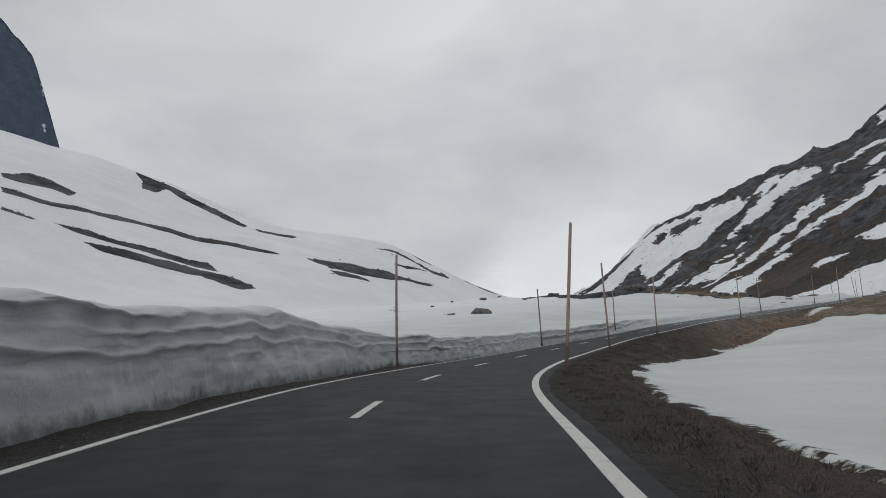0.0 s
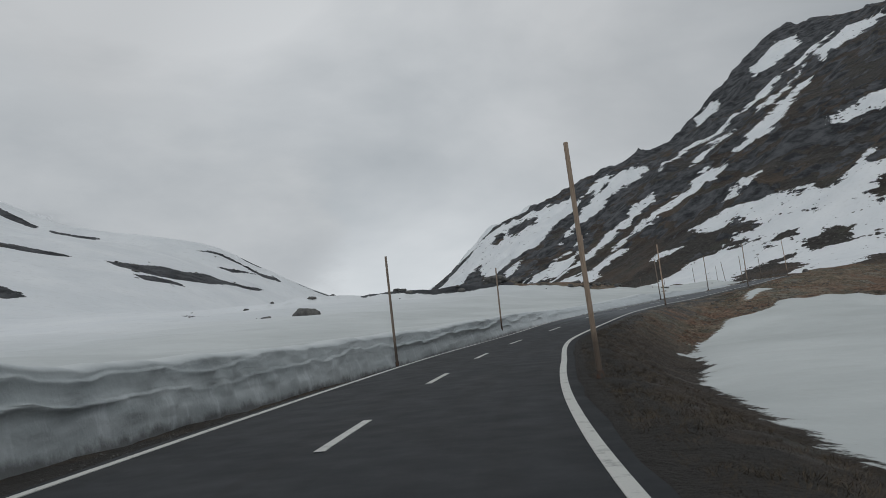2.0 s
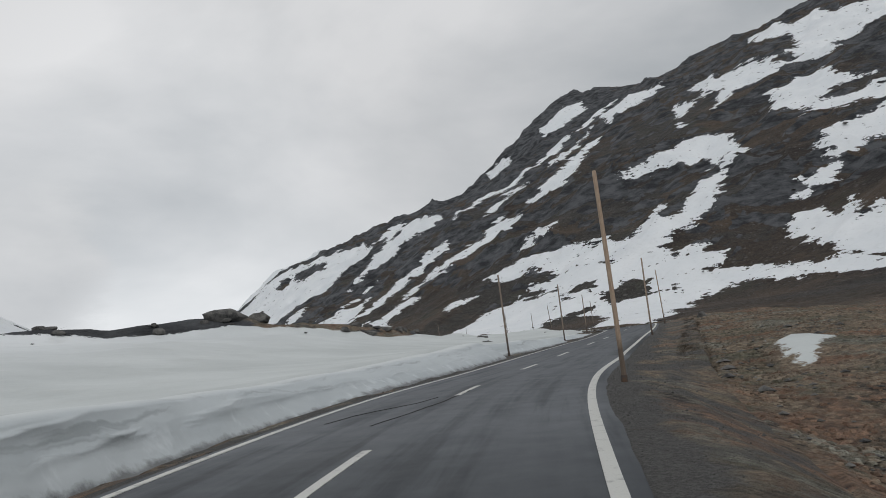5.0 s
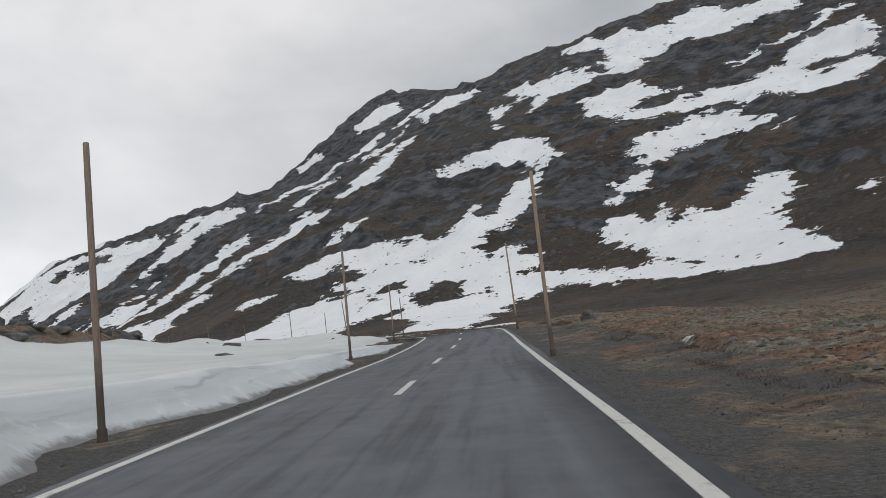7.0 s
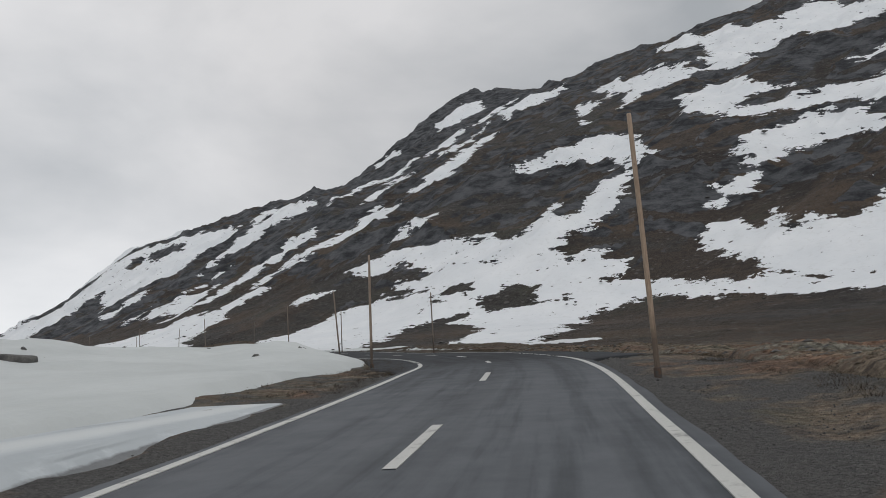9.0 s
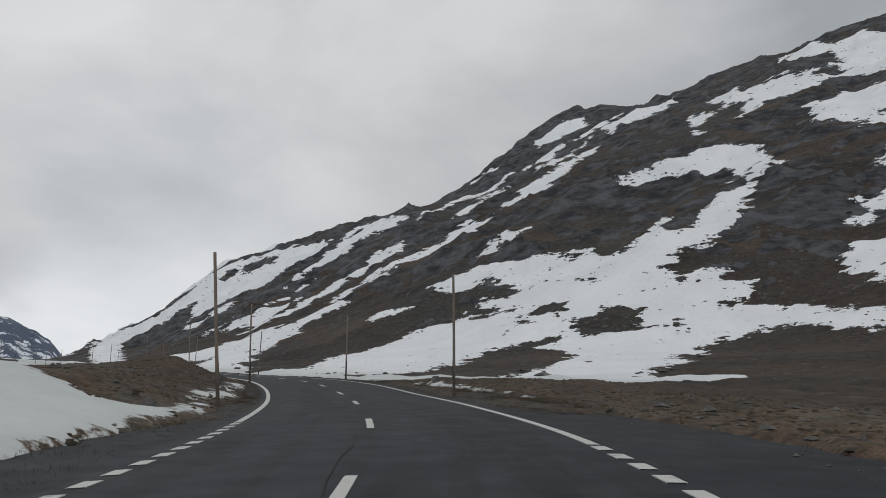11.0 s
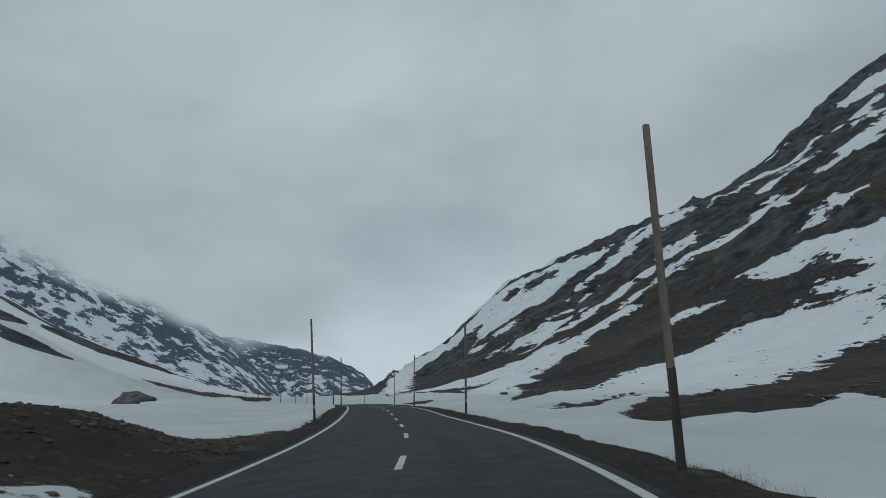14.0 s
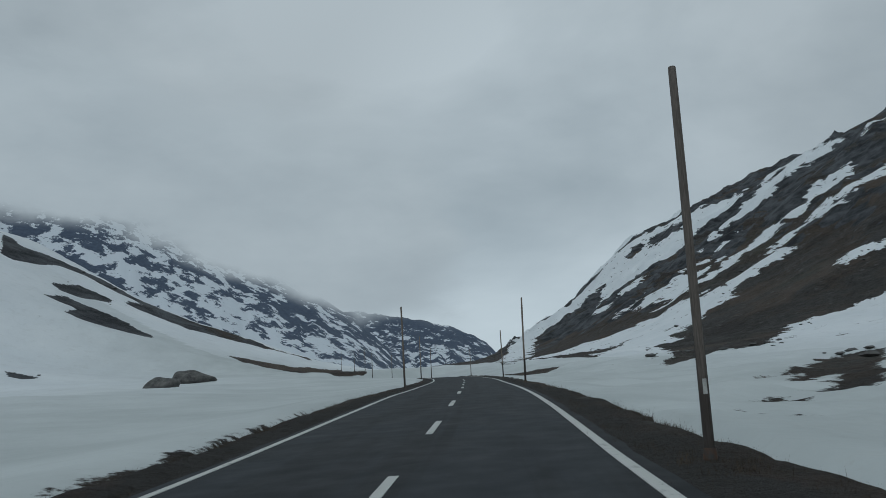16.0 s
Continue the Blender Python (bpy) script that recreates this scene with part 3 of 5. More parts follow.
# heights of the land beside the road by run: level at 9 m right, height of the snow wall
RIGHT_DROP = ([-40, 0, 30, 50, 75, 95, 110, 125, 150, 180, 200, 228, 245, 330], [-1.14, -1.16, -1.24, -1.4, -2.23, -2.79, -1.56, -0.38, 0.22, 0.36, 0.02, 0.21, 0.69, -0.6])
WALL_TOP = ([-40, 0, 20, 28, 34, 42, 54, 66, 90, 112, 124, 138, 152, 162, 174, 184], [2.56, 2.54, 2.4, 2.34, 2.0, 1.66, 1.51, 1.35, 1.27, 0.78, 0.97, 1.12, 0.7, 0.52, 0.35, 0.0])
LEFT_RISE = ([-40, 180, 200, 215, 240, 262, 285, 300, 330, 430], [0, 0, 0.3, 0.5, 0.5, 0.3, -0.2, -0.5, -0.7, 0.2])
LEFT_BANK = ([205, 222, 235, 270, 281, 292], [0.0, 0.35, 0.65, 0.7, 0.5, 0.0])
WALL_FOOT = ([-40, 0, 20, 30, 45, 58, 72, 95, 112, 128, 170, 190], [4.5, 4.68, 4.83, 4.92, 5.05, 5.65, 5.6, 5.75, 4.6, 4.07, 4.0, 4.19])
LEFT_DITCH = ([40, 60, 72, 100, 120], [0.0, -0.35, -0.45, -0.4, 0.0])


STRAW = ([80, 105, 205, 240, 270], [0.08, 1.0, 0.9, 0.35, 0.08])  # share of pale grass by run
VERGE_RIGHT = ([-60, 92, 108, 225, 262, 278, 430], [6.6, 6.6, 7.2, 7.2, 5.8, 5.0, 4.8])
VERGE_LEFT = ([-60, 192, 200, 206, 222, 228, 275, 285, 300, 430], [7.2, 7.2, 6.4, 6.0, 5.4, 4.8, 5.0, 5.4, 5.0, 4.7])


def verge_out(s, d):
    return np.where(d > 0, np.interp(s, *VERGE_RIGHT), np.interp(s, *VERGE_LEFT))


def near_land(s, d):
    """Height of the land over the road, by run and offset."""
    drop = np.interp(s, *RIGHT_DROP)
    right = drop * ease(d, 4.2, 9.0)
    wall = np.interp(s, *WALL_TOP)
    foot = np.interp(s, *WALL_FOOT)
    left = wall * 0.86 * ease(-d - foot - 1.4 * ease(s, 85, 120), 0.9, 2.8) + np.interp(s, *LEFT_RISE) * ease(-d, 4.5, 12)
    return np.where(d > 0, right, left)


ROCK_RIM = ([-30, 9, 30, 37, 42, 48, 58, 66, 74, 82], [170, 172, 174, 175, 175, 175, 177, 183, 195, 203], [17, 19.7, 19.6, 20.0, 20.8, 19.4, 19.0, 18.7, 19.6, 18.0])  # x, y, height


def land(x, y):
    x, y = np.asarray(x, float), np.asarray(y, float)
    s, d, h = (v.reshape(x.shape) for v in road_near(x, y))
    z = macro(x, y) + ripple(x, y, 14, 21, 4) * 0.7
    heath = ease(d, 5.0, 9.0) * ease(-d, -140, -80) + ease(-d, 5.0, 8.0) * ease(-d, -30, -22) * ease(s, 186, 200) * ease(-s, -285, -260)
    lumps = (ripple(x, y, 5.0, 25, 4) * 0.55 + ripple(x, y, 1.9, 27, 2) * 0.16) * heath
    w = ease(np.abs(d), 7.5, 34)
    w = np.maximum(w, np.maximum(ease(-s, -RUN[0] - 12, -RUN[0] - 2), ease(s, RUN[-1] - 12, RUN[-1] - 1)))
    z = z * w + (h + tilt(s, d) + near_land(s, d)) * (1 - w)
    z = z + lumps * ease(s, 95, 120)
    z = z + np.interp(s, *LEFT_BANK) * np.exp(-(((d + 11.0) / 4.0) ** 2)) * ease(-d, 4.0, 7.0) * (1 + 0.9 * ripple(x, y, 8, 45, 2))
    z = z + 1.05 * np.exp(-(((s - 279) / 6) ** 2) - ((d + 8.8) / 2.6) ** 2) + 0.8 * np.exp(-(((s - 262) / 6) ** 2) - ((d + 8.5) / 2.4) ** 2)
    # a low rim of rock bounds the snow plateau west of the road
    ahead = y - np.interp(x, ROCK_RIM[0], ROCK_RIM[1]) - ripple(x, x * 0, 7, 28, 3) * 1.5
    rim = np.interp(x, ROCK_RIM[0], ROCK_RIM[2]) + ripple(x, y, 6, 29, 3) * 0.6 - 0.6 * np.maximum(0, -ahead) - 0.08 * np.maximum(0, ahead)
    z = np.where((x < 84) & (x > -40), blend_max(z, rim, 0.5), z)
    # below the road bed and its verges the sheet lies lower
    return z - 0.8 * ease(verge_out(s, d) - 0.1 - np.abs(d), 0.0, 0.9) * (1 - w), s, d


def sheet(name, grid, material, smooth=True, **values):
    """A mesh from a grid of places (rows, columns, 3) with point attributes."""
    rows, cols = grid.shape[:2]
    k = np.arange(rows * cols).reshape(rows, cols)
    quads = np.stack([k[:-1, :-1], k[:-1, 1:], k[1:, 1:], k[1:, :-1]], -1).reshape(-1, 4)
    mesh = bpy.data.meshes.new(name)
    mesh.vertices.add(rows * cols)
    mesh.vertices.foreach_set("co", grid.reshape(-1))
    mesh.loops.add(quads.size)
    mesh.loops.foreach_set("vertex_index", quads.reshape(-1))
    mesh.polygons.add(len(quads))
    mesh.polygons.foreach_set("loop_start", np.arange(0, quads.size, 4))
    mesh.polygons.foreach_set("use_smooth", np.full(len(quads), smooth))
    mesh.update(calc_edges=True)
    for key, v in values.items():
        mesh.attributes.new(key, "FLOAT", "POINT").data.foreach_set("value", np.ravel(v).astype(np.float32))
    mesh.materials.append(material)
    return new(name, mesh)

# ---- outlines of snow fields and bare bands on the slopes, in metres ----
PATCHES = []


def patch(snowy, *outline):
    PATCHES.append((snowy, np.array(outline, float)))


patch(True, (270, 509), (274, 494), (285, 485), (294, 470), (301, 459), (306, 457), (307, 443), (310, 419), (320, 416), (334, 424), (353, 434), (348, 427), (323, 405), (325, 398), (339, 399), (365, 420), (372, 419), (381, 416), (388, 413), (358, 393), (344, 387), (336, 385), (324, 382), (318, 387), (310, 388), (300, 381), (299, 373), (306, 369), (280, 343), (265, 332), (233, 306), (190, 270), (114, 196), (118, 207), (186, 302), (226, 340), (249, 372), (248, 389), (265, 426), (266, 450), (267, 456), (275, 447), (279, 447), (280, 460), (272, 479), (263, 488))
patch(True, (303, 374), (313, 367), (310, 361), (313, 353), (304, 349), (298, 351), (306, 329), (304, 299), (309, 290), (305, 270), (311, 260), (295, 253), (294, 260), (292, 271), (295, 293), (291, 305), (290, 317), (288, 330), (283, 335), (277, 338), (265, 332), (272, 348))
patch(True, (299, 216), (308, 224), (319, 233), (325, 239), (329, 247), (337, 248), (343, 253), (343, 258), (355, 256), (368, 260), (374, 259), (383, 267), (384, 274), (382, 279), (377, 283), (376, 278), (364, 277), (352, 279), (347, 288), (344, 296), (340, 299), (363, 319), (351, 315), (346, 315), (349, 321), (356, 330), (353, 337), (344, 338), (338, 338), (332, 331), (327, 320), (324, 310), (317, 305), (312, 292), (307, 271), (295, 253), (300, 247), (298, 236), (300, 228))
patch(True, (85, 190), (100, 215), (221, 454), (235, 459), (239, 464), (246, 463), (253, 459), (257, 455), (261, 442), (265, 426), (250, 391), (239, 392), (231, 393), (213, 376), (89, 178), (83, 171), (82, 174))
patch(True, (372, 492), (382, 486), (394, 483), (409, 479), (416, 478), (424, 478), (429, 469), (436, 459), (435, 447), (423, 432), (401, 404), (391, 406), (388, 410), (383, 415), (389, 415), (391, 432), (393, 447), (390, 464), (384, 478), (375, 484))
patch(True, (522, 576), (513, 561), (514, 550), (535, 553), (552, 581), (588, 603), (558, 562), (557, 542), (558, 521), (555, 498), (552, 483), (570, 482), (625, 521), (651, 581), (683, 617), (692, 612), (665, 550), (683, 535), (661, 492), (662, 476), (601, 418), (591, 437), (562, 445), (564, 437), (552, 445), (544, 460), (536, 475), (513, 479), (503, 488), (484, 489), (468, 486), (497, 503), (527, 550), (485, 524), (468, 521), (444, 493), (442, 495), (490, 545))
patch(True, (492, 460), (502, 447), (521, 452), (534, 439), (501, 401), (496, 395), (503, 382), (486, 397), (465, 398), (476, 383), (488, 367), (500, 358), (508, 347), (487, 335), (481, 349), (469, 365), (457, 380), (442, 390), (439, 396), (450, 393), (453, 410), (448, 422), (484, 445))
patch(True, (369, 350), (377, 350), (376, 354), (386, 349), (394, 348), (395, 351), (400, 344), (401, 358), (402, 365), (405, 358), (412, 361), (431, 361), (445, 352), (452, 345), (460, 339), (455, 323), (445, 301), (438, 282), (442, 292), (443, 310), (434, 286), (438, 308), (437, 319), (430, 335), (419, 342), (398, 343), (394, 343), (376, 339), (375, 346), (367, 346), (366, 351))
patch(True, (502, 345), (517, 341), (525, 336), (528, 323), (546, 328), (553, 322), (562, 310), (587, 305), (601, 299), (550, 273), (516, 264), (519, 276), (512, 283), (520, 304), (510, 304), (499, 288), (512, 272), (506, 262), (486, 257), (473, 272), (461, 281), (472, 300), (468, 316), (460, 326))
patch(True, (540, 368), (556, 356), (571, 343), (586, 337), (610, 330), (659, 331), (650, 317), (598, 323), (577, 330), (564, 344), (549, 353))
patch(True, (696, 488), (722, 462), (677, 365), (661, 368), (624, 397), (584, 405), (647, 468))
patch(True, (346, 227), (350, 223), (342, 221), (342, 225))
patch(True, (378, 608), (392, 606), (422, 624), (444, 633), (506, 683), (506, 665), (479, 650), (418, 589), (382, 564), (373, 580), (370, 589))
patch(True, (451, 676), (509, 714), (544, 730), (561, 735), (539, 724), (472, 674), (441, 649))
patch(True, (381, 748), (424, 774), (448, 741), (486, 748), (533, 784), (545, 758), (609, 797), (640, 787), (581, 765), (528, 757), (475, 724), (445, 717), (429, 751), (404, 749), (375, 731))
patch(True, (433, 737), (421, 680), (425, 677), (411, 679), (410, 695))
patch(True, (377, 679), (396, 700), (402, 676), (386, 676))
patch(True, (271, 596), (281, 612), (285, 595), (303, 608), (331, 635), (330, 610), (353, 633), (362, 632), (349, 578), (320, 558), (320, 591), (305, 596), (279, 575), (272, 592), (266, 597), (256, 601), (264, 607))
patch(True, (219, 661), (231, 634), (247, 639), (282, 679), (292, 683), (304, 672), (313, 682), (319, 670), (336, 680), (321, 656), (312, 660), (290, 636), (283, 634), (273, 638), (266, 641), (247, 621), (242, 628), (231, 626), (220, 642))
patch(True, (296, 502), (301, 503), (305, 497), (322, 508), (326, 503), (306, 487), (300, 494), (296, 497))
patch(True, (237, 505), (243, 507), (244, 497), (255, 483), (246, 485), (238, 487), (233, 489))
patch(True, (201, 639), (214, 623), (221, 606), (224, 577), (243, 594), (254, 578), (256, 572), (237, 568), (215, 553), (211, 567), (195, 537), (79, 191))
patch(True, (731, 1025), (756, 1043), (754, 998), (733, 954), (707, 954), (644, 899), (668, 982), (703, 1037), (718, 1022))
patch(True, (629, 1085), (648, 1083), (655, 1056), (514, 865), (495, 854))
patch(True, (586, 750), (608, 757), (636, 767), (649, 744), (625, 690), (603, 697), (590, 709), (541, 685))
patch(True, (228, 892), (293, 1188), (309, 1183), (326, 1174), (350, 1166), (367, 1114), (382, 1058), (411, 1067), (369, 930), (363, 922), (326, 899), (314, 894), (293, 877), (272, 871), (265, 899), (247, 881), (232, 874))
patch(True, (357, 885), (376, 883), (399, 908), (474, 1063), (424, 907), (413, 833), (375, 780), (359, 791), (341, 798), (324, 808), (310, 810), (297, 794), (267, 795), (291, 796), (340, 878))
patch(True, (421, 1039), (460, 1081), (472, 1074), (410, 918), (386, 906), (369, 886))
patch(True, (216, 837), (232, 837), (263, 857), (248, 832), (214, 781), (210, 788))
patch(True, (206, 732), (220, 729), (229, 726), (218, 715), (206, 725))
patch(True, (237, 698), (263, 718), (282, 720), (266, 715), (238, 695))
patch(True, (193, 1223), (248, 1187), (273, 1177), (290, 1160), (311, 1165), (343, 1182), (316, 1123), (250, 1040), (233, 1038), (207, 972), (188, 1029), (103, 211), (165, 1093))
patch(True, (215, 719), (236, 696), (251, 694), (269, 702), (234, 638), (223, 674))
patch(True, (144, 362), (152, 355), (180, 415), (206, 462), (222, 466), (232, 461), (240, 462), (249, 463), (258, 455), (261, 443), (211, 372), (198, 362), (187, 361), (166, 332), (152, 313), (138, 288), (136, 287))
patch(True, (127, 433), (146, 549), (164, 548), (184, 559), (197, 533), (218, 546), (213, 572), (200, 634), (179, 655), (152, 626))
patch(True, (143, 402), (166, 469), (173, 458), (154, 391), (145, 377))
patch(True, (9, 35), (15, 53), (26, 74), (37, 86), (41, 93), (53, 96), (5, 10), (5, 12), (6, 15), (6, 17), (6, 20), (6, 24))
patch(True, (18, 61), (24, 71), (32, 81), (39, 92), (46, 94), (57, 99), (11, 39), (11, 37), (8, 34), (7, 34), (9, 37), (10, 40), (10, 42), (12, 47))
patch(True, (25, 76), (36, 89), (38, 93), (44, 95), (46, 97), (52, 98), (59, 97), (22, 64), (23, 68), (26, 72), (29, 79))
patch(True, (53, 110), (51, 105), (47, 103), (47, 104), (49, 106))
patch(True, (66, 127), (64, 126), (65, 126))
patch(True, (120, 220), (120, 214), (119, 211), (123, 215), (131, 220), (124, 208), (146, 231), (188, 270), (186, 284), (125, 211), (118, 207), (117, 203), (116, 199), (115, 198), (116, 201), (117, 207))
patch(True, (124, 262), (138, 324), (157, 366), (170, 380), (142, 300), (126, 251), (140, 263), (159, 281), (122, 230), (122, 232), (122, 233), (122, 235), (123, 245))
patch(True, (11, -12.2), (8.6, -0.1), (7.2, 11.5), (19.4, 60.4), (31.4, 79.8), (41.2, 90.6), (48.3, 94.9), (57.6, 96.6), (83.8, 68.8), (58, -12.7))
patch(False, (266, 389), (275, 388), (280, 383), (281, 373), (280, 370), (274, 372), (275, 364), (283, 358), (282, 350), (278, 351), (273, 361), (267, 369), (260, 374), (258, 383), (260, 390))
patch(False, (264, 410), (268, 407), (273, 401), (266, 396), (262, 405))
patch(False, (240, 391), (252, 387), (256, 383), (247, 384), (240, 385))
patch(False, (227, 390), (238, 391), (250, 370), (226, 343), (199, 320), (130, 234), (211, 372))
patch(False, (286, 410), (288, 409), (288, 407), (286, 406))
patch(False, (522, 542), (531, 543), (508, 508), (498, 506), (495, 512), (504, 530))
patch(False, (552, 490), (558, 481), (550, 469), (545, 473), (542, 481))
patch(False, (323, 1116), (333, 1128), (343, 1121), (352, 1087), (351, 1053), (340, 1027), (333, 1064), (315, 1043))
patch(False, (299, 1114), (320, 1150), (324, 1120), (304, 1089))
patch(False, (-12, 158), (-6, 150), (-10, 151))
patch(False, (-4, 148), (3, 142), (8, 143), (8, 137), (3, 140))
patch(False, (81, 313), (85, 311), (89, 301), (95, 284))
patch(False, (113.4, 191.9), (114.5, 195.9), (116, 200.8), (118.5, 208.8), (120.6, 213.6), (121.6, 218.8), (126.1, 221.1), (131.2, 221.2), (142.1, 219.1), (145.3, 206.2), (132.7, 195.3))
patch(False, (127, 252), (146, 302), (153, 307), (170, 328), (189, 346), (226, 384), (233, 381), (162, 285), (159, 288), (130, 246), (134, 256), (130, 254))
patch(False, (145, 357), (179, 415), (200, 457), (239, 463), (225, 470), (203, 477), (188, 480), (167, 444), (158, 387), (148, 371))
patch(False, (-35.3, 515.6), (-19.8, 503.3), (-13.7, 513.7), (-3.2, 522.5), (16.8, 520.4), (33.7, 517.5), (50.5, 517.4), (64.1, 519.3), (73.8, 519.0), (57.8, 513.9), (47.7, 505.1), (38.6, 495.9), (25.4, 505.2), (11.9, 510.2), (-0.4, 511.3), (-7.6, 502.4), (-8.5, 492.6), (-10.1, 482.8), (-14.6, 482.4))
patch(False, (14.8, 502.2), (18.9, 515.0), (37.7, 500.2), (38.3, 495.0), (28.1, 498.3), (16.8, 497.6))
patch(False, (31.7, 517.5), (49.3, 517.1), (55.8, 521.9), (55.2, 518.9), (45.2, 522.4), (31.6, 517.9))
patch(False, (4.1, 475.4), (3.5, 493.3), (14.4, 494.7), (16.2, 488.2), (13.7, 475.4), (8.9, 471.7))
patch(False, (10.1, 460.8), (12.0, 469.1), (20.3, 471.2), (29.6, 469.9), (40.3, 461.9), (41.4, 457.8), (33.4, 454.5), (25.7, 452.7), (19.5, 453.2), (18.7, 461.6), (14.7, 461.0))
patch(False, (56.0, 470.1), (64.1, 471.4), (72.4, 481.0), (84.6, 486.6), (98.1, 440.7), (97.5, 438.6), (91.0, 435.2), (77.8, 447.9), (72.4, 451.1), (63.9, 457.3))
patch(False, (28.5, 413.9), (31.1, 415.5), (37.2, 413.1), (36.7, 407.8), (32.7, 409.6))
patch(False, (16.6, 445.9), (18.1, 446.8), (20.6, 446.6), (18.3, 444.8))
patch(False, (130.2, 286.9), (131.6, 287.7), (131.5, 284.7), (132.5, 284.6), (130.8, 284.1))
patch(False, (126.8, 277.9), (127.5, 277.2), (129.4, 277.7), (128.0, 276.6), (126.9, 276.6))
patch(False, (136.1, 303.0), (139.6, 306.8), (150.3, 327.4), (156.0, 334.5), (158.2, 332.6), (134.9, 287.5), (133.8, 288.4), (132.8, 288.5), (141.7, 304.6), (139.1, 301.9), (136.8, 298.5), (136.3, 299.1), (140.4, 306.9))
patch(False, (124.8, 281.7), (124.9, 279.2), (124.9, 277.6), (124.8, 279.2))
patch(False, (-160.1, 278.3), (-161.8, 300.6), (-155.6, 306.2), (-140.7, 297.5), (-138.4, 287.4), (-145.2, 286.0), (-149.8, 274.8), (-155.8, 270.9))
patch(False, (-144.2, 250.9), (-136.4, 261.2), (-130.7, 271.5), (-120.8, 288.8), (-110.3, 306.8), (-89.5, 320.7), (-72.2, 326.6), (-65.7, 323.9), (-72.6, 317.9), (-90.4, 307.6), (-105.0, 298.3), (-115.9, 272.2), (-125.9, 257.8), (-131.5, 248.3), (-137.9, 240.2))
patch(False, (-131.3, 228.9), (-123.0, 236.0), (-122.3, 233.0), (-129.6, 226.1))
patch(False, (-121.2, 237.6), (-114.8, 248.5), (-106.9, 251.4), (-96.7, 258.6), (-85.8, 259.8), (-80.0, 265.9), (-72.8, 254.1), (-83.6, 253.3), (-95.9, 251.6), (-106.0, 245.2), (-114.3, 239.9))
patch(False, (-110.7, 234.3), (-101.6, 243.2), (-88.9, 252.5), (-79.5, 252.0), (-64.8, 251.4), (-58.7, 244.7), (-61.1, 236.8), (-76.5, 242.5), (-89.5, 239.5), (-102.1, 232.4))
patch(False, (-188.2, 448.7), (-178.2, 448.8), (-180.3, 501.1), (-147.7, 447.2), (-127.6, 445.9), (-109.3, 437.7), (-109.2, 431.1), (-128.1, 436.4), (-147.6, 437.2), (-157.1, 441.2), (-158.7, 427.9), (-157.5, 404.4), (-171.5, 440.2), (-179.9, 448.8))
patch(False, (-109.0, 436.6), (-81.6, 434.2), (-77.2, 403.3), (-105.1, 433.4))
patch(False, (-58.4, 328.7), (-46.2, 343.8), (-35.4, 360.2), (-19.4, 400.3), (-4.0, 432.3), (-8.3, 414.0), (-24.5, 348.5), (-39.1, 325.1), (-52.7, 322.5))
patch(False, (-47.1, 316.2), (-32.4, 327.8), (-29.8, 323.9), (-41.9, 310.5))
patch(False, (-39.7, 440.6), (-30.7, 448.2), (-21.2, 449.1), (-8.5, 446.9), (1.0, 447.9), (4.0, 444.7), (-5.4, 442.6), (-16.4, 445.7), (-27.4, 445.7))
patch(False, (-31.5, 432.7), (-20.9, 437.4), (-5.4, 446.7), (-20.7, 432.9))
patch(False, (16, 171.5), (30, 171.5), (44, 172), (58, 174), (67, 180), (75, 190), (82, 199), (80, 205), (72, 200), (64, 189), (56, 183), (44, 182), (30, 180), (16, 176))
patch(False, (101.5, 194), (105.5, 199), (113.9, 226.5), (115, 250.2), (111.2, 254.3), (105.4, 245.5), (99, 228.9), (93, 214), (90, 204), (96, 200))
patch(2, (97.1, 185.0), (97.9, 186.6), (98.4, 188.2), (99.5, 190.5), (102.7, 197.7), (103.2, 200.4), (101.5, 197.5), (100.1, 193.7), (99.5, 194.5), (98.5, 193.8), (97.5, 193.0), (96.8, 192.6))
patch(2, (103.3, 204.1), (107.0, 213.9), (105.2, 206.5), (103.0, 202.1))
patch(2, (104.5, 206.2), (105.1, 208.3), (105.9, 211.5), (106.9, 215.0), (108.4, 218.9), (109.0, 222.5), (110.1, 224.8), (109.4, 220.8), (107.9, 216.2), (106.6, 210.6), (106.2, 208.2), (105.6, 207.9), (104.6, 206.2))
patch(2, (108.6, 218.7), (108.8, 219.6), (109.2, 220.9), (109.4, 222.1), (110.0, 223.0), (110.3, 224.2), (110.0, 221.8), (109.4, 220.5), (109.1, 219.2), (109.0, 217.9), (108.9, 217.5))
patch(2, (110.6, 231.6), (110.9, 232.9), (111.5, 234.3), (112.1, 235.6), (112.5, 236.4), (112.4, 235.2), (112.0, 231.9), (111.9, 231.1), (111.7, 231.1), (111.6, 232.3), (111.2, 232.2))
patch(2, (111.0, 237.5), (111.4, 238.1), (112.0, 237.8), (112.8, 238.1), (112.8, 237.6), (112.4, 237.1), (111.7, 235.6))
patch(2, (123.6, 223.7), (122.1, 227.1), (122.3, 233.3), (123.3, 243.3), (130.8, 247.8), (140.2, 241.2), (138.6, 228.9), (131.8, 224.3))


# the snow field in the hollow right of the road: run and offset of its rim
HOLLOW = [(-14, 7.2), (11, 6.7), (20, 6.9), (32, 6.7), (42, 7.2), (50, 7.2), (58, 8.2), (70, 9.4), (79, 9.4), (86, 8.6), (94, 8.4), (104, 10), (113, 13.5), (118, 20)]
patch(True, *[tuple(road_at(s, d)[:2]) for s, d in HOLLOW], (84, 69), (58, -12.7))


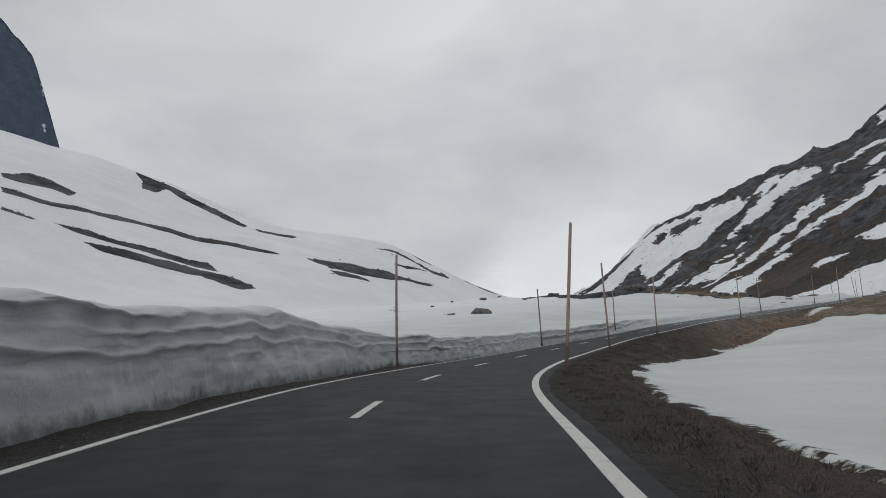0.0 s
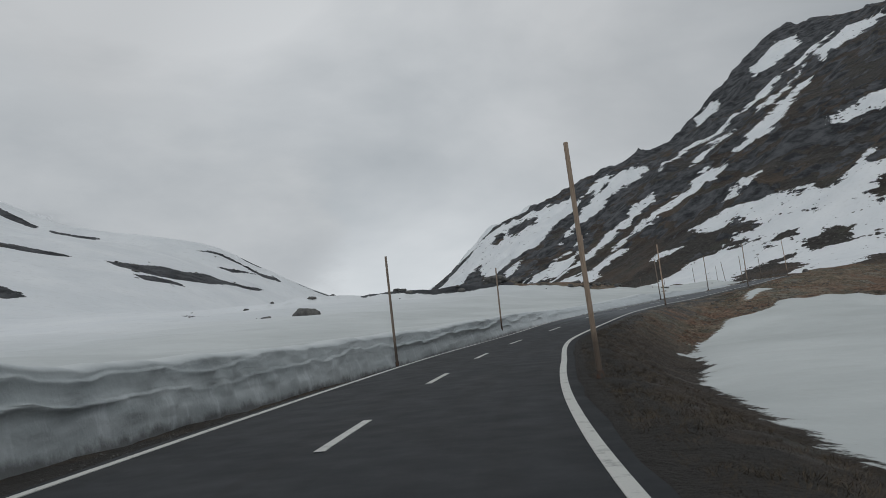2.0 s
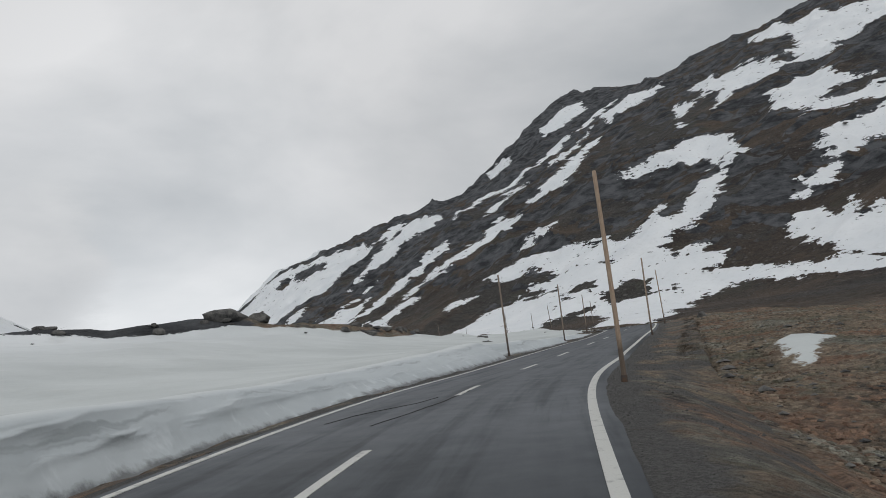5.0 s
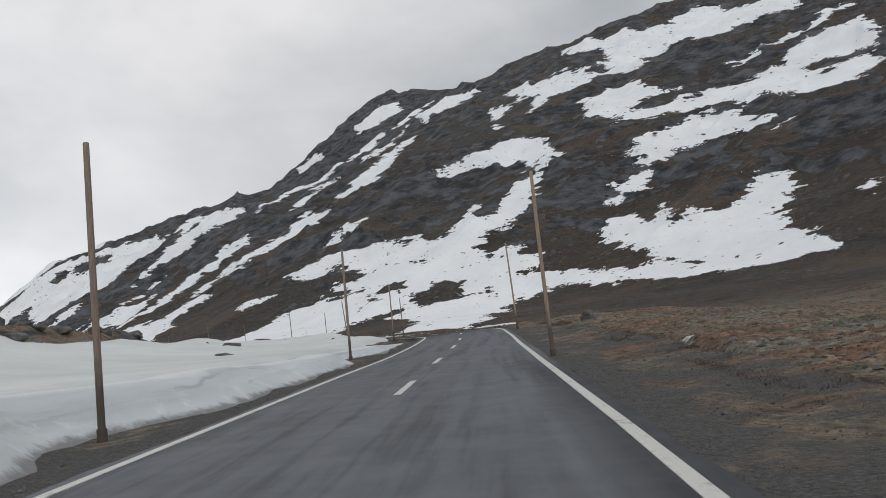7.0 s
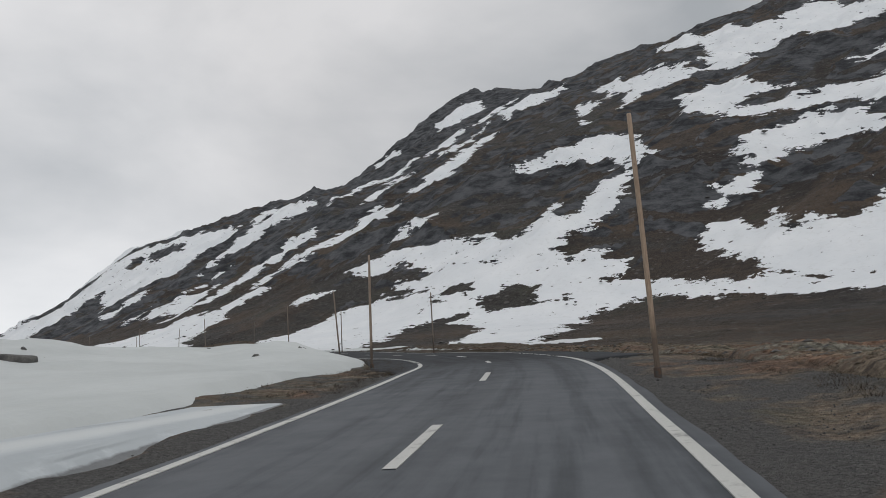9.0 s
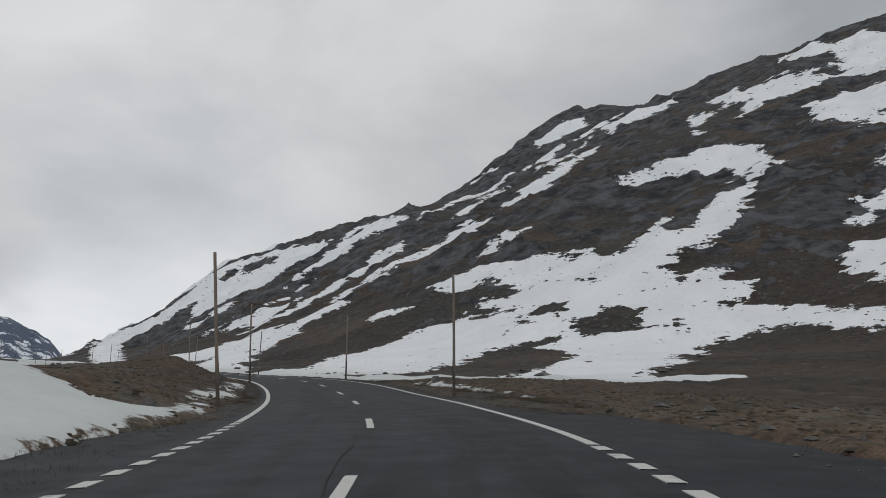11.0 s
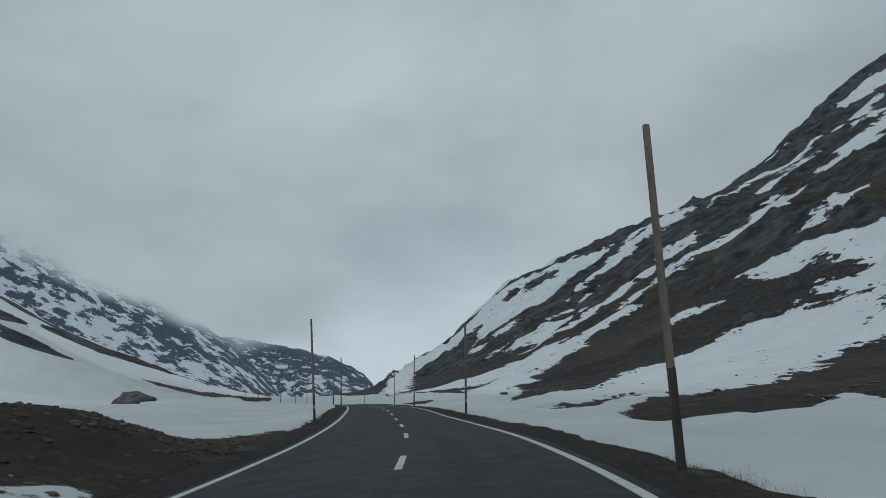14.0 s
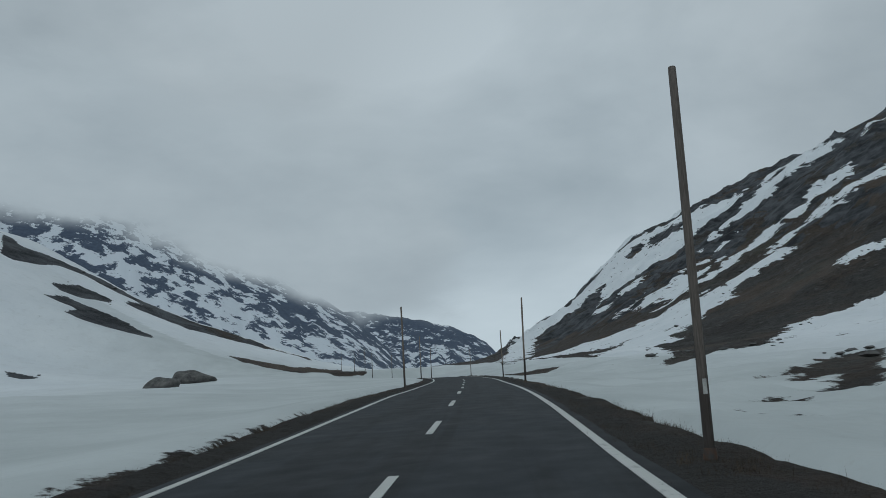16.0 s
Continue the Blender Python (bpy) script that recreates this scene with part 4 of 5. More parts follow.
def depth_inside(outline, x, y):
    """Distance to an outline, above zero inside it."""
    near = np.full(x.shape, 1e9)
    inside = np.zeros(x.shape, bool)
    for (ax, ay), (bx, by) in zip(outline, np.roll(outline, -1, 0)):
        ex, ey = bx - ax, by - ay
        t = (((x - ax) * ex + (y - ay) * ey) / (ex * ex + ey * ey + 1e-9)).clip(0, 1)
        near = np.minimum(near, np.hypot(x - ax - t * ex, y - ay - t * ey))
        inside ^= ((ay > y) != (by > y)) & (x < ex * (y - ay) / (ey + 1e-9) + ax)
    return np.where(inside, near, -near)


BARE_LEFT = ([-60, 100, 178, 206, 226, 232, 240, 248, 262, 276, 288, 297, 430], [4.6, 4.6, 4.6, 5.2, 5.4, 6.5, 13, 19, 17, 14, 9, 5.0, 4.6])


def snow_cover(x, y, s, d):
    """Signed distance to the snow's rim: above zero there is snow."""
    cover = np.full(x.shape, -7.0)
    for snowy in (True, False, 2):
        if snowy is False:
            left = (-d - np.interp(s, *BARE_LEFT)).clip(-7, 7)
            west = (x < valley_line(y) - 25) & (np.abs(d) > 35)
            cover = np.maximum(cover, np.where(west, 7.0, np.where((d < 0) & (y < 560), left, -7.0)))
            far_right = (d - 4.4).clip(-7, 7) - 2.0 * ease(d, 30, 80) * 7
            cover = np.where((s > 276) & (d > 0) & (d < 60) & (y < 380), np.maximum(cover, far_right), cover)
            head = (y > 410) & (x < np.interp(y, *EAST_FOOT) - 6)
            cover = np.where(head, np.maximum(cover, 3.5 + ripple(x, y, 25, 35, 4) * 6), cover)
            high = ripple(x, y, 60, 31, 5) * 16 - 7.5
            cover = np.where((y > 1190) & (x > 0), np.maximum(cover, high + 6), cover)
        for kind, outline in PATCHES:
            if kind is not snowy:
                continue
            lo, hi = outline.min(0) - 8, outline.max(0) + 8
            i0, i1 = np.searchsorted(gy, (lo[1], hi[1]))
            j0, j1 = np.searchsorted(gx, (lo[0], hi[0]))
            if i1 <= i0 or j1 <= j0:
                continue
            q = (slice(i0, i1), slice(j0, j1))
            e = depth_inside(outline, x[q], y[q]).clip(-7, 7)
            if snowy is False and hi[0] < 118:
                e = e - 0.45
            cover[q] = np.maximum(cover[q], e) if snowy else np.minimum(cover[q], -e)
    return cover


def grid_lines(marks, steps):
    """Grid lines between marks, with the step moving evenly from mark to mark."""
    v, out = marks[0], []
    while v < marks[-1]:
        out.append(v)
        v += np.interp(v, marks, steps)
    return np.array(out)


gx = grid_lines([-1300, -450, -200, -170, -45, 190, 260, 700, 900, 1500], [10, 6, 4, 1.7, 1.0, 1.0, 2.6, 3.0, 4, 10])
gy = grid_lines([-400, -20, 0, 430, 520, 1000, 1300, 1800], [8, 1.5, 1.0, 1.0, 2.4, 3.2, 4, 10])
GX, GY = np.meshgrid(gx, gy)
GZ, GS, GD = land(GX, GY)
SNOWY = snow_cover(GX, GY, GS, GD)
slope = np.hypot(np.gradient(GZ, gy, axis=0), np.gradient(GZ, gx, axis=1))
GZ = GZ + 0.22 * ease(SNOWY, -0.5, 1.0) * ease(np.abs(GD), 3.4, 5.0)
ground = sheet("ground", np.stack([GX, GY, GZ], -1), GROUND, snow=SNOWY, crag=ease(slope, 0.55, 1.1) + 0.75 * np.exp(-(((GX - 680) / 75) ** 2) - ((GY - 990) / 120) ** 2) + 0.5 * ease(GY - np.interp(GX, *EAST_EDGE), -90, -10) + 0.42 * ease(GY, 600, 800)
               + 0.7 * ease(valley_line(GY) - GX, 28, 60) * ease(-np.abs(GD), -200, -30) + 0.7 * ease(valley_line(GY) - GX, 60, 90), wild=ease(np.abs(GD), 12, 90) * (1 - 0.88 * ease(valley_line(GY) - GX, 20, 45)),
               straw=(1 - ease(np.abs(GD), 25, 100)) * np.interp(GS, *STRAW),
               duller=0.15 + 0.85 * (1 - ease(np.abs(GD), 12, 75)))
tagged(ground, "mountain valley of brown heath and dark rock with fields of old snow", "ground", kind="structure")

# ---- the road ----
LINE_LEFT = ([-60, -4, 9, 22, 35, 48, 61, 74, 87, 100, 113, 126, 139, 152, 165, 178, 191, 204, 217, 230, 243, 256, 269, 282, 295, 308, 321, 334, 430],
             [-3.17, -3.15, -3.15, -3.12, -3.09, -3.05, -2.99, -2.96, -2.94, -2.96, -2.96, -2.92, -2.87, -2.83, -2.76, -2.75, -2.79, -2.87, -3.04, -3.28, -3.54, -3.69, -3.68, -3.63, -3.56, -3.42, -3.34, -3.24, -3.1])
LINE_RIGHT = ([-60, -4, 9, 22, 35, 48, 61, 74, 87, 100, 113, 126, 139, 152, 165, 178, 191, 204, 217, 230, 243, 256, 269, 282, 295, 308, 321, 334, 430],
              [3.1, 2.88, 3.14, 3.29, 3.4, 3.45, 3.46, 3.19, 3.13, 3.34, 3.53, 3.62, 3.48, 3.28, 3.14, 3.05, 3.1, 3.33, 3.48, 3.52, 3.48, 3.51, 3.49, 3.38, 3.22, 3.14, 3.14, 3.09, 3.0])


def line_left(s):
    return np.interp(s, *LINE_LEFT)


def line_right(s):
    return np.interp(s, *LINE_RIGHT)


s_all = np.arange(RUN[0] + 1, RUN[-1] - 1, 0.6)
cols = []
jag = ripple(s_all, s_all * 0, 1.8, 41, 4) * 0.09
jag_r = ripple(s_all, s_all * 0 + 50, 1.8, 43, 4) * 0.09
left_edge, right_edge = line_left(s_all) - 0.30 + jag, line_right(s_all) + 0.32 + jag_r
for f, up in ((-0.04, -0.45), (0.0, -0.02), (0.08, 0.0), (0.3, 0.02), (0.5, 0.03), (0.7, 0.02), (0.84, 0.008), (0.92, 0.0), (1.0, -0.02), (1.04, -0.45)):
    cols.append(road_at(s_all, left_edge + (right_edge - left_edge) * f, up))
grid = np.stack(cols, 1)
pale = np.interp(s_all, [85, 104, 185, 205], [0.0, 1.0, 0.85, 0.0])
damp = np.interp(s_all, [88, 104, 195, 206], [1.0, 0.12, 0.25, 1.0])
soot = np.interp(s_all, [88, 104, 205, 235, 262], [0.7, 0.0, 0.0, 0.25, 0.35])[:, None] + np.zeros(10)
# a resealed strip along the outer edge
soot[:, 7:] = np.maximum(soot[:, 7:], 0.6 * (ease(s_all, 126, 130) * ease(-s_all, -153, -146))[:, None])
road = sheet("road", grid, ASPHALT, pale=np.repeat(pale[:, None], 10, 1), damp=np.repeat(damp[:, None], 10, 1), soot=soot,
             across=np.stack([left_edge + (right_edge - left_edge) * f for f in (-0.04, 0, 0.08, 0.3, 0.5, 0.7, 0.84, 0.92, 1, 1.04)], 1), run=np.repeat(s_all[:, None], 10, 1))
tagged(road, "two-lane grey asphalt mountain road with damp dark stains", "road", kind="structure")


def camber(s, d):
    """Height of the carriageway over its base at run s and offset d."""
    left, right = line_left(s) - 0.30, line_right(s) + 0.32
    return np.interp((d - left) / (right - left), [0.0, 0.08, 0.3, 0.5, 0.7, 0.84, 0.92, 1.0], [-0.02, 0.0, 0.02, 0.03, 0.02, 0.008, 0.0, -0.02])


def strip(name, s0, s1, lo, hi, parent, label=""):
    """A painted strip just over the asphalt, between two offsets given by run."""
    ss = np.linspace(s0, s1, max(2, int((s1 - s0) / 0.6) + 1))
    a, c = lo(ss), hi(ss)
    g = np.stack([road_at(ss, a, camber(ss, a) - 0.02), road_at(ss, a, camber(ss, a) + 0.010), road_at(ss, c, camber(ss, c) + 0.010), road_at(ss, c, camber(ss, c) - 0.02)], 1)
    ob = sheet(name, g, PAINT, smooth=False)
    ob.parent = parent
    if label:
        tagged(ob, label)
    return ob


strip("edge_line", RUN[0] + 2, 206, lambda s: line_left(s) - 0.09, lambda s: line_left(s) + 0.09, road, "solid white painted edge line")
strip("edge_line", 224.6, 425, lambda s: line_left(s) - 0.09, lambda s: line_left(s) + 0.09, road, "solid white painted edge line")
strip("edge_line", RUN[0] + 2, 203, lambda s: line_right(s) - 0.09, lambda s: line_right(s) + 0.09, road, "solid white painted edge line")
strip("edge_line", 216.5, 425, lambda s: line_right(s) - 0.09, lambda s: line_right(s) + 0.09, road, "solid white painted edge line")
for k in range(17):
    strip("edge_block", 207.1 + k * 1.04, 207.65 + k * 1.04, lambda s: line_left(s) - 0.11, lambda s: line_left(s) + 0.11, road, "short white block of a broken edge line")
for k in range(12):
    strip("edge_block", 204.4 + k * 1.03, 204.95 + k * 1.03, lambda s: line_right(s) - 0.11, lambda s: line_right(s) + 0.11, road, "short white block of a broken edge line")
DASHES = [-19, -8.3, 2.3, 12.7, 23.4, 34.3, 45.0, 55.4, 65.5, 75.3, 86.5, 98.5, 111.0, 122.3, 132.0, 144.3, 154.2, 165.6, 175.0, 186.3, 197.8, 210.2,
          220.6, 232.6, 243.8, 254.6, 264.4, 274.8, 285.6, 294.6, 303.6, 312.8, 322.2, 331.5, 341.0, 350.5, 360.0, 369.5, 379.5]
for a in DASHES:
    strip("centre_dash", a, a + 3.3, lambda s: 0 * s - 0.075, lambda s: 0 * s + 0.075, road, "white painted centre dash")

# tar-filled cracks
for points in (((209.5, -0.05), (212.5, -0.18), (214.5, -0.28), (215.8, -0.30), (217.6, -0.22)), ((105.2, -0.75), (107.7, -0.30), (108.4, -0.21), (109.6, -0.06), (112.5, 0.10)),
               ((106.5, -2.1), (108.2, -1.71), (108.8, -1.29), (109.7, -0.78), (111.0, -0.5))):
    run, off = np.array(points).T
    wander = lambda s, run=run, off=off: np.interp(s, run, off) + ripple(s, s * 0, 0.8, 63, 3) * 0.05
    crack = strip("tar_seam", run[0], run[-1], lambda s: wander(s) - 0.013, lambda s: wander(s) + 0.013, road, "thin black tar-filled crack")
    crack.data.materials[0] = TAR

# lay-bys of older, darker asphalt on both sides
LAYBYS = ((1, 194, 232, 5.6), (-1, 192, 231, 2.1))


def layby_out(s, s0, s1, wide):
    """How far a lay-by reaches beyond the edge line."""
    return wide * ease((s - s0) / (s1 - s0), 0.0, 0.3) * ease(1 - (s - s0) / (s1 - s0), 0.0, 0.3)


for sign, s0, s1, wide in LAYBYS:
    ls = np.arange(s0, s1, 0.5)
    swell = layby_out(ls, s0, s1, wide)
    inner = line_right(ls) + 0.2 if sign > 0 else line_left(ls) - 0.2
    g = np.stack([road_at(ls, inner + sign * swell * f, z) for f, z in ((0.0, -0.02), (0.35, -0.028), (0.7, -0.03), (1.0, -0.04), (1.03, -0.4))], 1)
    lay = sheet("layby", g if sign > 0 else g[:, ::-1], ASPHALT, damp=np.full(g.shape[:2], 1.0), run=np.repeat(ls[:, None], 5, 1))
    tagged(lay, "roadside lay-by of dark worn asphalt", "lay-by", kind="structure")

# ---- snow wall on the left ----
ws = np.arange(-42, 184, 0.25)
wall, foot = np.interp(ws, *WALL_TOP), np.interp(ws, *WALL_FOOT)
for mark, out in ((38.5, 5.0), (71.3, 5.5), (142.0, 5.25), (166.7, 5.23)):  # hollows melted round the poles
    foot = foot + np.maximum(0, out + 0.3 - np.interp(mark, *WALL_FOOT)) * np.exp(-(((ws - mark) / 2.6) ** 2))
slump = ease(ws, 85, 120) * 1.5
rise = np.r_[-0.3, np.linspace(0.0, 0.9, 46), 0.94, 0.975, 1.0, 1.0, 0.97, 0.9, 0.7]
back = np.r_[-0.1, 0.30 * np.linspace(0, 1, 46) ** 1.6, 0.42, 0.58, 0.9, 1.5, 2.1, 2.9, 3.7]
rough = 0.35 + 0.65 * ease(ripple(ws, ws * 0 + 7, 16, 54, 2), -0.35, 0.25)  # how far the layers stand out, by stretch
g = []
for up, off in zip(rise, back):
    # layers of the winter stand out as ledges, undercut below; lumps break them up
    level = up * wall + ripple(ws, ws * 0 + 3, 7.0, 51, 4) * 0.30
    bed = level / 0.44 + ripple(ws, ws * 0 + up * 2.0, 2.6, 52, 4) * 0.7
    ledge = (bed % 1.0) ** 2.2 * (0.5 + 0.5 * ripple(np.floor(bed) * 31.7, ws / 6.0, 1.0, 56, 2)) * rough * ease(np.full(len(ws), up), 0.35, 0.6)
    lump = ripple(ws, ws * 0 + up * wall * 1.6, 0.9, 53, 4) * 0.11 + ripple(ws, ws * 0 + up * wall, 3.6, 55, 3) * 0.15
    shift = (lump - ledge * 0.34) * min(1.0, max(0.0, up) * 3 + 0.1) * (1 - 0.6 * (off > 0.6)) * np.minimum(1, wall + 0.2)
    out = foot + off * (0.55 + 0.45 * wall) + slump * up * wall * 0.8 + shift
    lip = ripple(ws, ws * 0, 5, 57, 4) * 0.16 + ripple(ws, ws * 0 + 9, 1.3, 58, 2) * 0.05
    g.append(road_at(ws, -out, np.maximum(wall, 0.02) * up + np.interp(ws, *LEFT_DITCH) * (1 - min(max(up, 0), 1)) + lip * max(up, 0) ** 2 * wall - 0.03))
g = np.stack(g, 1)
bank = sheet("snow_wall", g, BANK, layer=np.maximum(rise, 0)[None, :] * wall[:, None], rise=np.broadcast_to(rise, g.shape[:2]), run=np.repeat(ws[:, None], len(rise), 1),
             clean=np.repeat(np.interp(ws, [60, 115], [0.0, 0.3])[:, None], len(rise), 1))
tagged(bank, "ploughed wall of grey layered old snow along the road", "snow wall", kind="structure")

# ---- verges ----
for sign, name in ((1, "verge_right"), (-1, "verge_left")):
    vs = np.arange(RUN[0] + 2, RUN[-1] - 3, 0.4)
    edge = line_right(vs) + 0.25 if sign > 0 else -line_left(vs) + 0.25
    g, turf = [], []
    for f in (0.0, 0.06, 0.14, 0.25, 0.38, 0.52, 0.66, 0.8, 0.92, 1.0):
        d = edge + (verge_out(vs, np.full(len(vs), float(sign))) + 0.15 - edge) * f
        z = near_land(vs, sign * d) if sign > 0 else np.interp(vs, *LEFT_RISE) * ease(d, 4.5, 12) + np.interp(vs, *LEFT_DITCH) * ease(d, 3.0, 5.4)
        z = z - 0.06 + ripple(vs, d * 3, 1.9, 61, 4) * 0.13 * min(1.0, f * 4) + 0.10 * math.sin(math.pi * f) * ease(vs, 225, 260) - (0.35 if f == 1.0 else 0.0)
        for side, s0, s1, wide in LAYBYS:
            if side == sign:
                z = z - 0.22 * ease(edge + layby_out(vs, s0, s1, wide) - d, -0.15, 0.1) * (layby_out(vs, s0, s1, wide) > 0.1)
        g.append(road_at(vs, sign * d, z))
        turf.append(ease(d, edge + 0.25 + 0.7 * (vs < 95), edge + 1.4 + 0.8 * (vs < 95)) * np.interp(vs, [90, 110, 160, 230, 245], [1.0, 0.45, 0.5, 0.55, 1.0]))
    g, turf = np.stack(g, 1), np.stack(turf, 1)
    v = sheet(name, g if sign > 0 else g[:, ::-1], VERGE, turf=turf if sign > 0 else turf[:, ::-1], straw=np.repeat(np.interp(vs, *STRAW)[:, None], 10, 1))
    tagged(v, "road verge of dark gravel and flattened brown grass", "verge", kind="structure")

# ---- snow poles ----
POLES = [  # place, height, lean of the top to the east in metres
    (4.08, 28.48, 5.34, 0.57), (10.33, 51.46, 5.64, -0.08), (19.67, 75.05, 5.42, 0.11), (37.1, 100.5, 5.6, 0.0), (65.06, 131.05, 5.9, 0.11), (87.81, 154.57, 6.27, -0.14),
    (114.73, 203.09, 5.58, -0.09), (121.47, 233.89, 5.39, -0.05), (123.92, 270.18, 5.49, 0.12), (124.7, 314.79, 5.88, 0.15), (124.7, 349.9, 5.3, 0.0), (121.2, 402, 5.4, 0.0),
    (-2.64, 39.53, 5.59, 0.19), (8.38, 71.86, 5.26, -0.07), (19.65, 93.47, 5.1, 0.06), (51.1, 129.16, 5.36, -0.11), (68.3, 147.07, 5.48, 0.05), (92.2, 175.3, 5.4, 0.0),
    (103.58, 200.24, 5.61, -0.49), (112.41, 229.99, 5.86, -0.19), (115.12, 268.15, 5.88, -0.27), (116.42, 314.13, 5.66, -0.03), (115.0, 357.0, 5.4, 0.0),
    (87.9, 465.3, 5.4, 0.05), (92.4, 457.8, 5.3, 0.0), (96.7, 445.3, 5.5, -0.05), (101.8, 416.7, 5.4, 0.0), (104.6, 427.9, 5.4, 0.05), (108.0, 416.2, 5.2, 0.0), (114.4, 396.5, 5.4, 0.0),
]


def snow_pole(x, y, tall, z, lean, left):
    bm = bmesh.new()
    rng = random.Random(int(x * 31 + y * 17))
    rings, n = 9, 14
    vs = []
    bend = [rng.uniform(-0.02, 0.02), rng.uniform(-0.02, 0.02)]
    for k in range(rings + 1):
        t = k / rings
        r = 0.068 - 0.012 * t
        cx, cy = bend[0] * math.sin(3.1 * t), bend[1] * math.sin(3.1 * t)
        vs.append([bm.verts.new((cx + r * (1 + rng.uniform(-0.02, 0.02)) * math.cos(6.2832 * j / n), cy + r * math.sin(6.2832 * j / n), -0.7 + t * (tall + 0.7))) for j in range(n)])
    top = [bm.verts.new((v.co.x * 0.86, v.co.y * 0.86, tall + 0.012)) for v in vs[-1]]
    vs.append(top)
    for a, b in zip(vs, vs[1:]):
        for j in range(n):
            bm.faces.new((a[j], a[(j + 1) % n], b[(j + 1) % n], b[j])).smooth = True
    bm.faces.new(top)
    mesh = bpy.data.meshes.new("snow_pole")
    bm.to_mesh(mesh)
    bm.free()
    mesh.materials.append(GREY_WOOD if left and y < 190 else WOOD if y < 160 else OLD_WOOD)
    ob = new("snow_pole", mesh)
    ob.matrix_world = pose(x, y, z, rng.uniform(-0.5, 0.5), math.degrees(math.atan2(lean, tall)), 0) @ pose(0, 0, 0, 0, 0, rng.uniform(0, 360))
    return tagged(ob, "tall bare greyed wooden snow pole beside the road" if left and y < 190 else "tall bare tan wooden snow pole beside the road" if y < 160 else "tall weathered dark grey wooden snow pole beside the road", "snow pole", "snow poles along the road")


def sleeve(name, pole, radius, low, high, material, label, seed):
    """A close tube round the foot of a pole, with an uneven upper rim."""
    rng = random.Random(seed)
    bm = bmesh.new()
    n, rings = 14, []
    for z, grow in ((low, 1.0), (low + 0.02, 1.02), (high - 0.015, 0.965 if high > 1 else 1.02), (high, 0.94)):
        rings.append([bm.verts.new((radius * grow * math.cos(6.2832 * j / n), radius * grow * math.sin(6.2832 * j / n),
                                    z + (rng.uniform(-0.05, 0.05) if z > 0.5 else 0.0))) for j in range(n)])
    for a, c in zip(rings, rings[1:]):
        for j in range(n):
            bm.faces.new((a[j], a[(j + 1) % n], c[(j + 1) % n], c[j])).smooth = True
    mesh = bpy.data.meshes.new(name)
    bm.to_mesh(mesh)
    bm.free()
    mesh.materials.append(material)
    ob = new(name, mesh)
    ob.parent = pole
    return tagged(ob, label)


def reflector(pole, turn):
    """A small white reflector strip nailed to the shaft."""
    bm = bmesh.new()
    bmesh.ops.create_cube(bm, size=1.0)
    for v in bm.verts:
        v.co = Vector((v.co.x * 0.02, v.co.y * 0.055, v.co.z * 0.20))
    bmesh.ops.bevel(bm, geom=bm.edges[:], offset=0.004, segments=1, affect="EDGES")
    mesh = bpy.data.meshes.new("reflector")
    bm.to_mesh(mesh)
    bm.free()
    mesh.materials.append(PAINT)
    ob = new("reflector", mesh)
    ob.parent = pole
    ob.matrix_local = pose(0, 0, 0, 0, 0, turn) @ pose(0.066, 0, 0.95)
    return tagged(ob, "small white reflector strip")


for x, y, tall, lean in POLES:
    s, d, h = road_near(np.array([x]), np.array([y]))
    base = float(h[0] + tilt(s, d)[0] + (near_land(s, d)[0] if d[0] > 0 else 0.5 * np.interp(s[0], *LEFT_DITCH))) - 0.02
    if abs(d[0]) > 7 or s[0] > RUN[-1] - 12:
        base = float(land(np.array([x]), np.array([y]))[0][0])
    pole = snow_pole(x, y, tall, base, lean, d[0] < 0)
    if y > 190:
        sleeve("tarred_foot", pole, 0.0690, -0.3, 1.6, DARK_WOOD, "dark tarred lower part", int(y))
    sleeve("ground_socket", pole, 0.088, -0.3, 0.16, STEEL, "rusty steel ground socket", int(y) + 1)
    if 260 < y < 280:
        reflector(pole, -90 - math.degrees(pole.matrix_world.to_euler().z))


# ---- distant mountains and low cloud ----
def ridge(name, bearings, crest, near, far, seed, label, lumps=0.03, at=(120, 260), snowy=0.0, spread_snow=0.22):
    """A mountain side seen from the valley: rows rise from its foot to its crest, by bearing and elevation from the pass road."""
    bs = np.linspace(bearings[0], bearings[-1], 260)
    top = np.tan(np.radians(np.interp(bs, bearings, crest)))
    rows, snow = [], []
    for u in np.r_[np.linspace(0, 1, 46), 1.06, 1.25]:
        dist = near + (far - near) * u + ripple(bs * 9, bs * 0 + u * 25, 14, seed, 3) * (far - near) * 0.025
        z = 20 + far * top * min(u, 1) ** 1.15 + ripple(bs * 11, bs * 0 + u * 30, 6, seed + 1, 5) * far * lumps * u * (1.15 - min(u, 1))
        z = z - (far * 0.25 * (u - 1) * 4 if u > 1 else 0)
        rows.append(np.stack([at[0] - np.sin(np.radians(bs)) * dist, at[1] + np.cos(np.radians(bs)) * dist, z], -1))
        snow.append(np.full(len(bs), snowy + spread_snow * (0.52 - min(u, 1))))
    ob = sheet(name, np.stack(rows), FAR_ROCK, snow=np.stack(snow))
    return tagged(ob, label, "mountain", kind="structure")


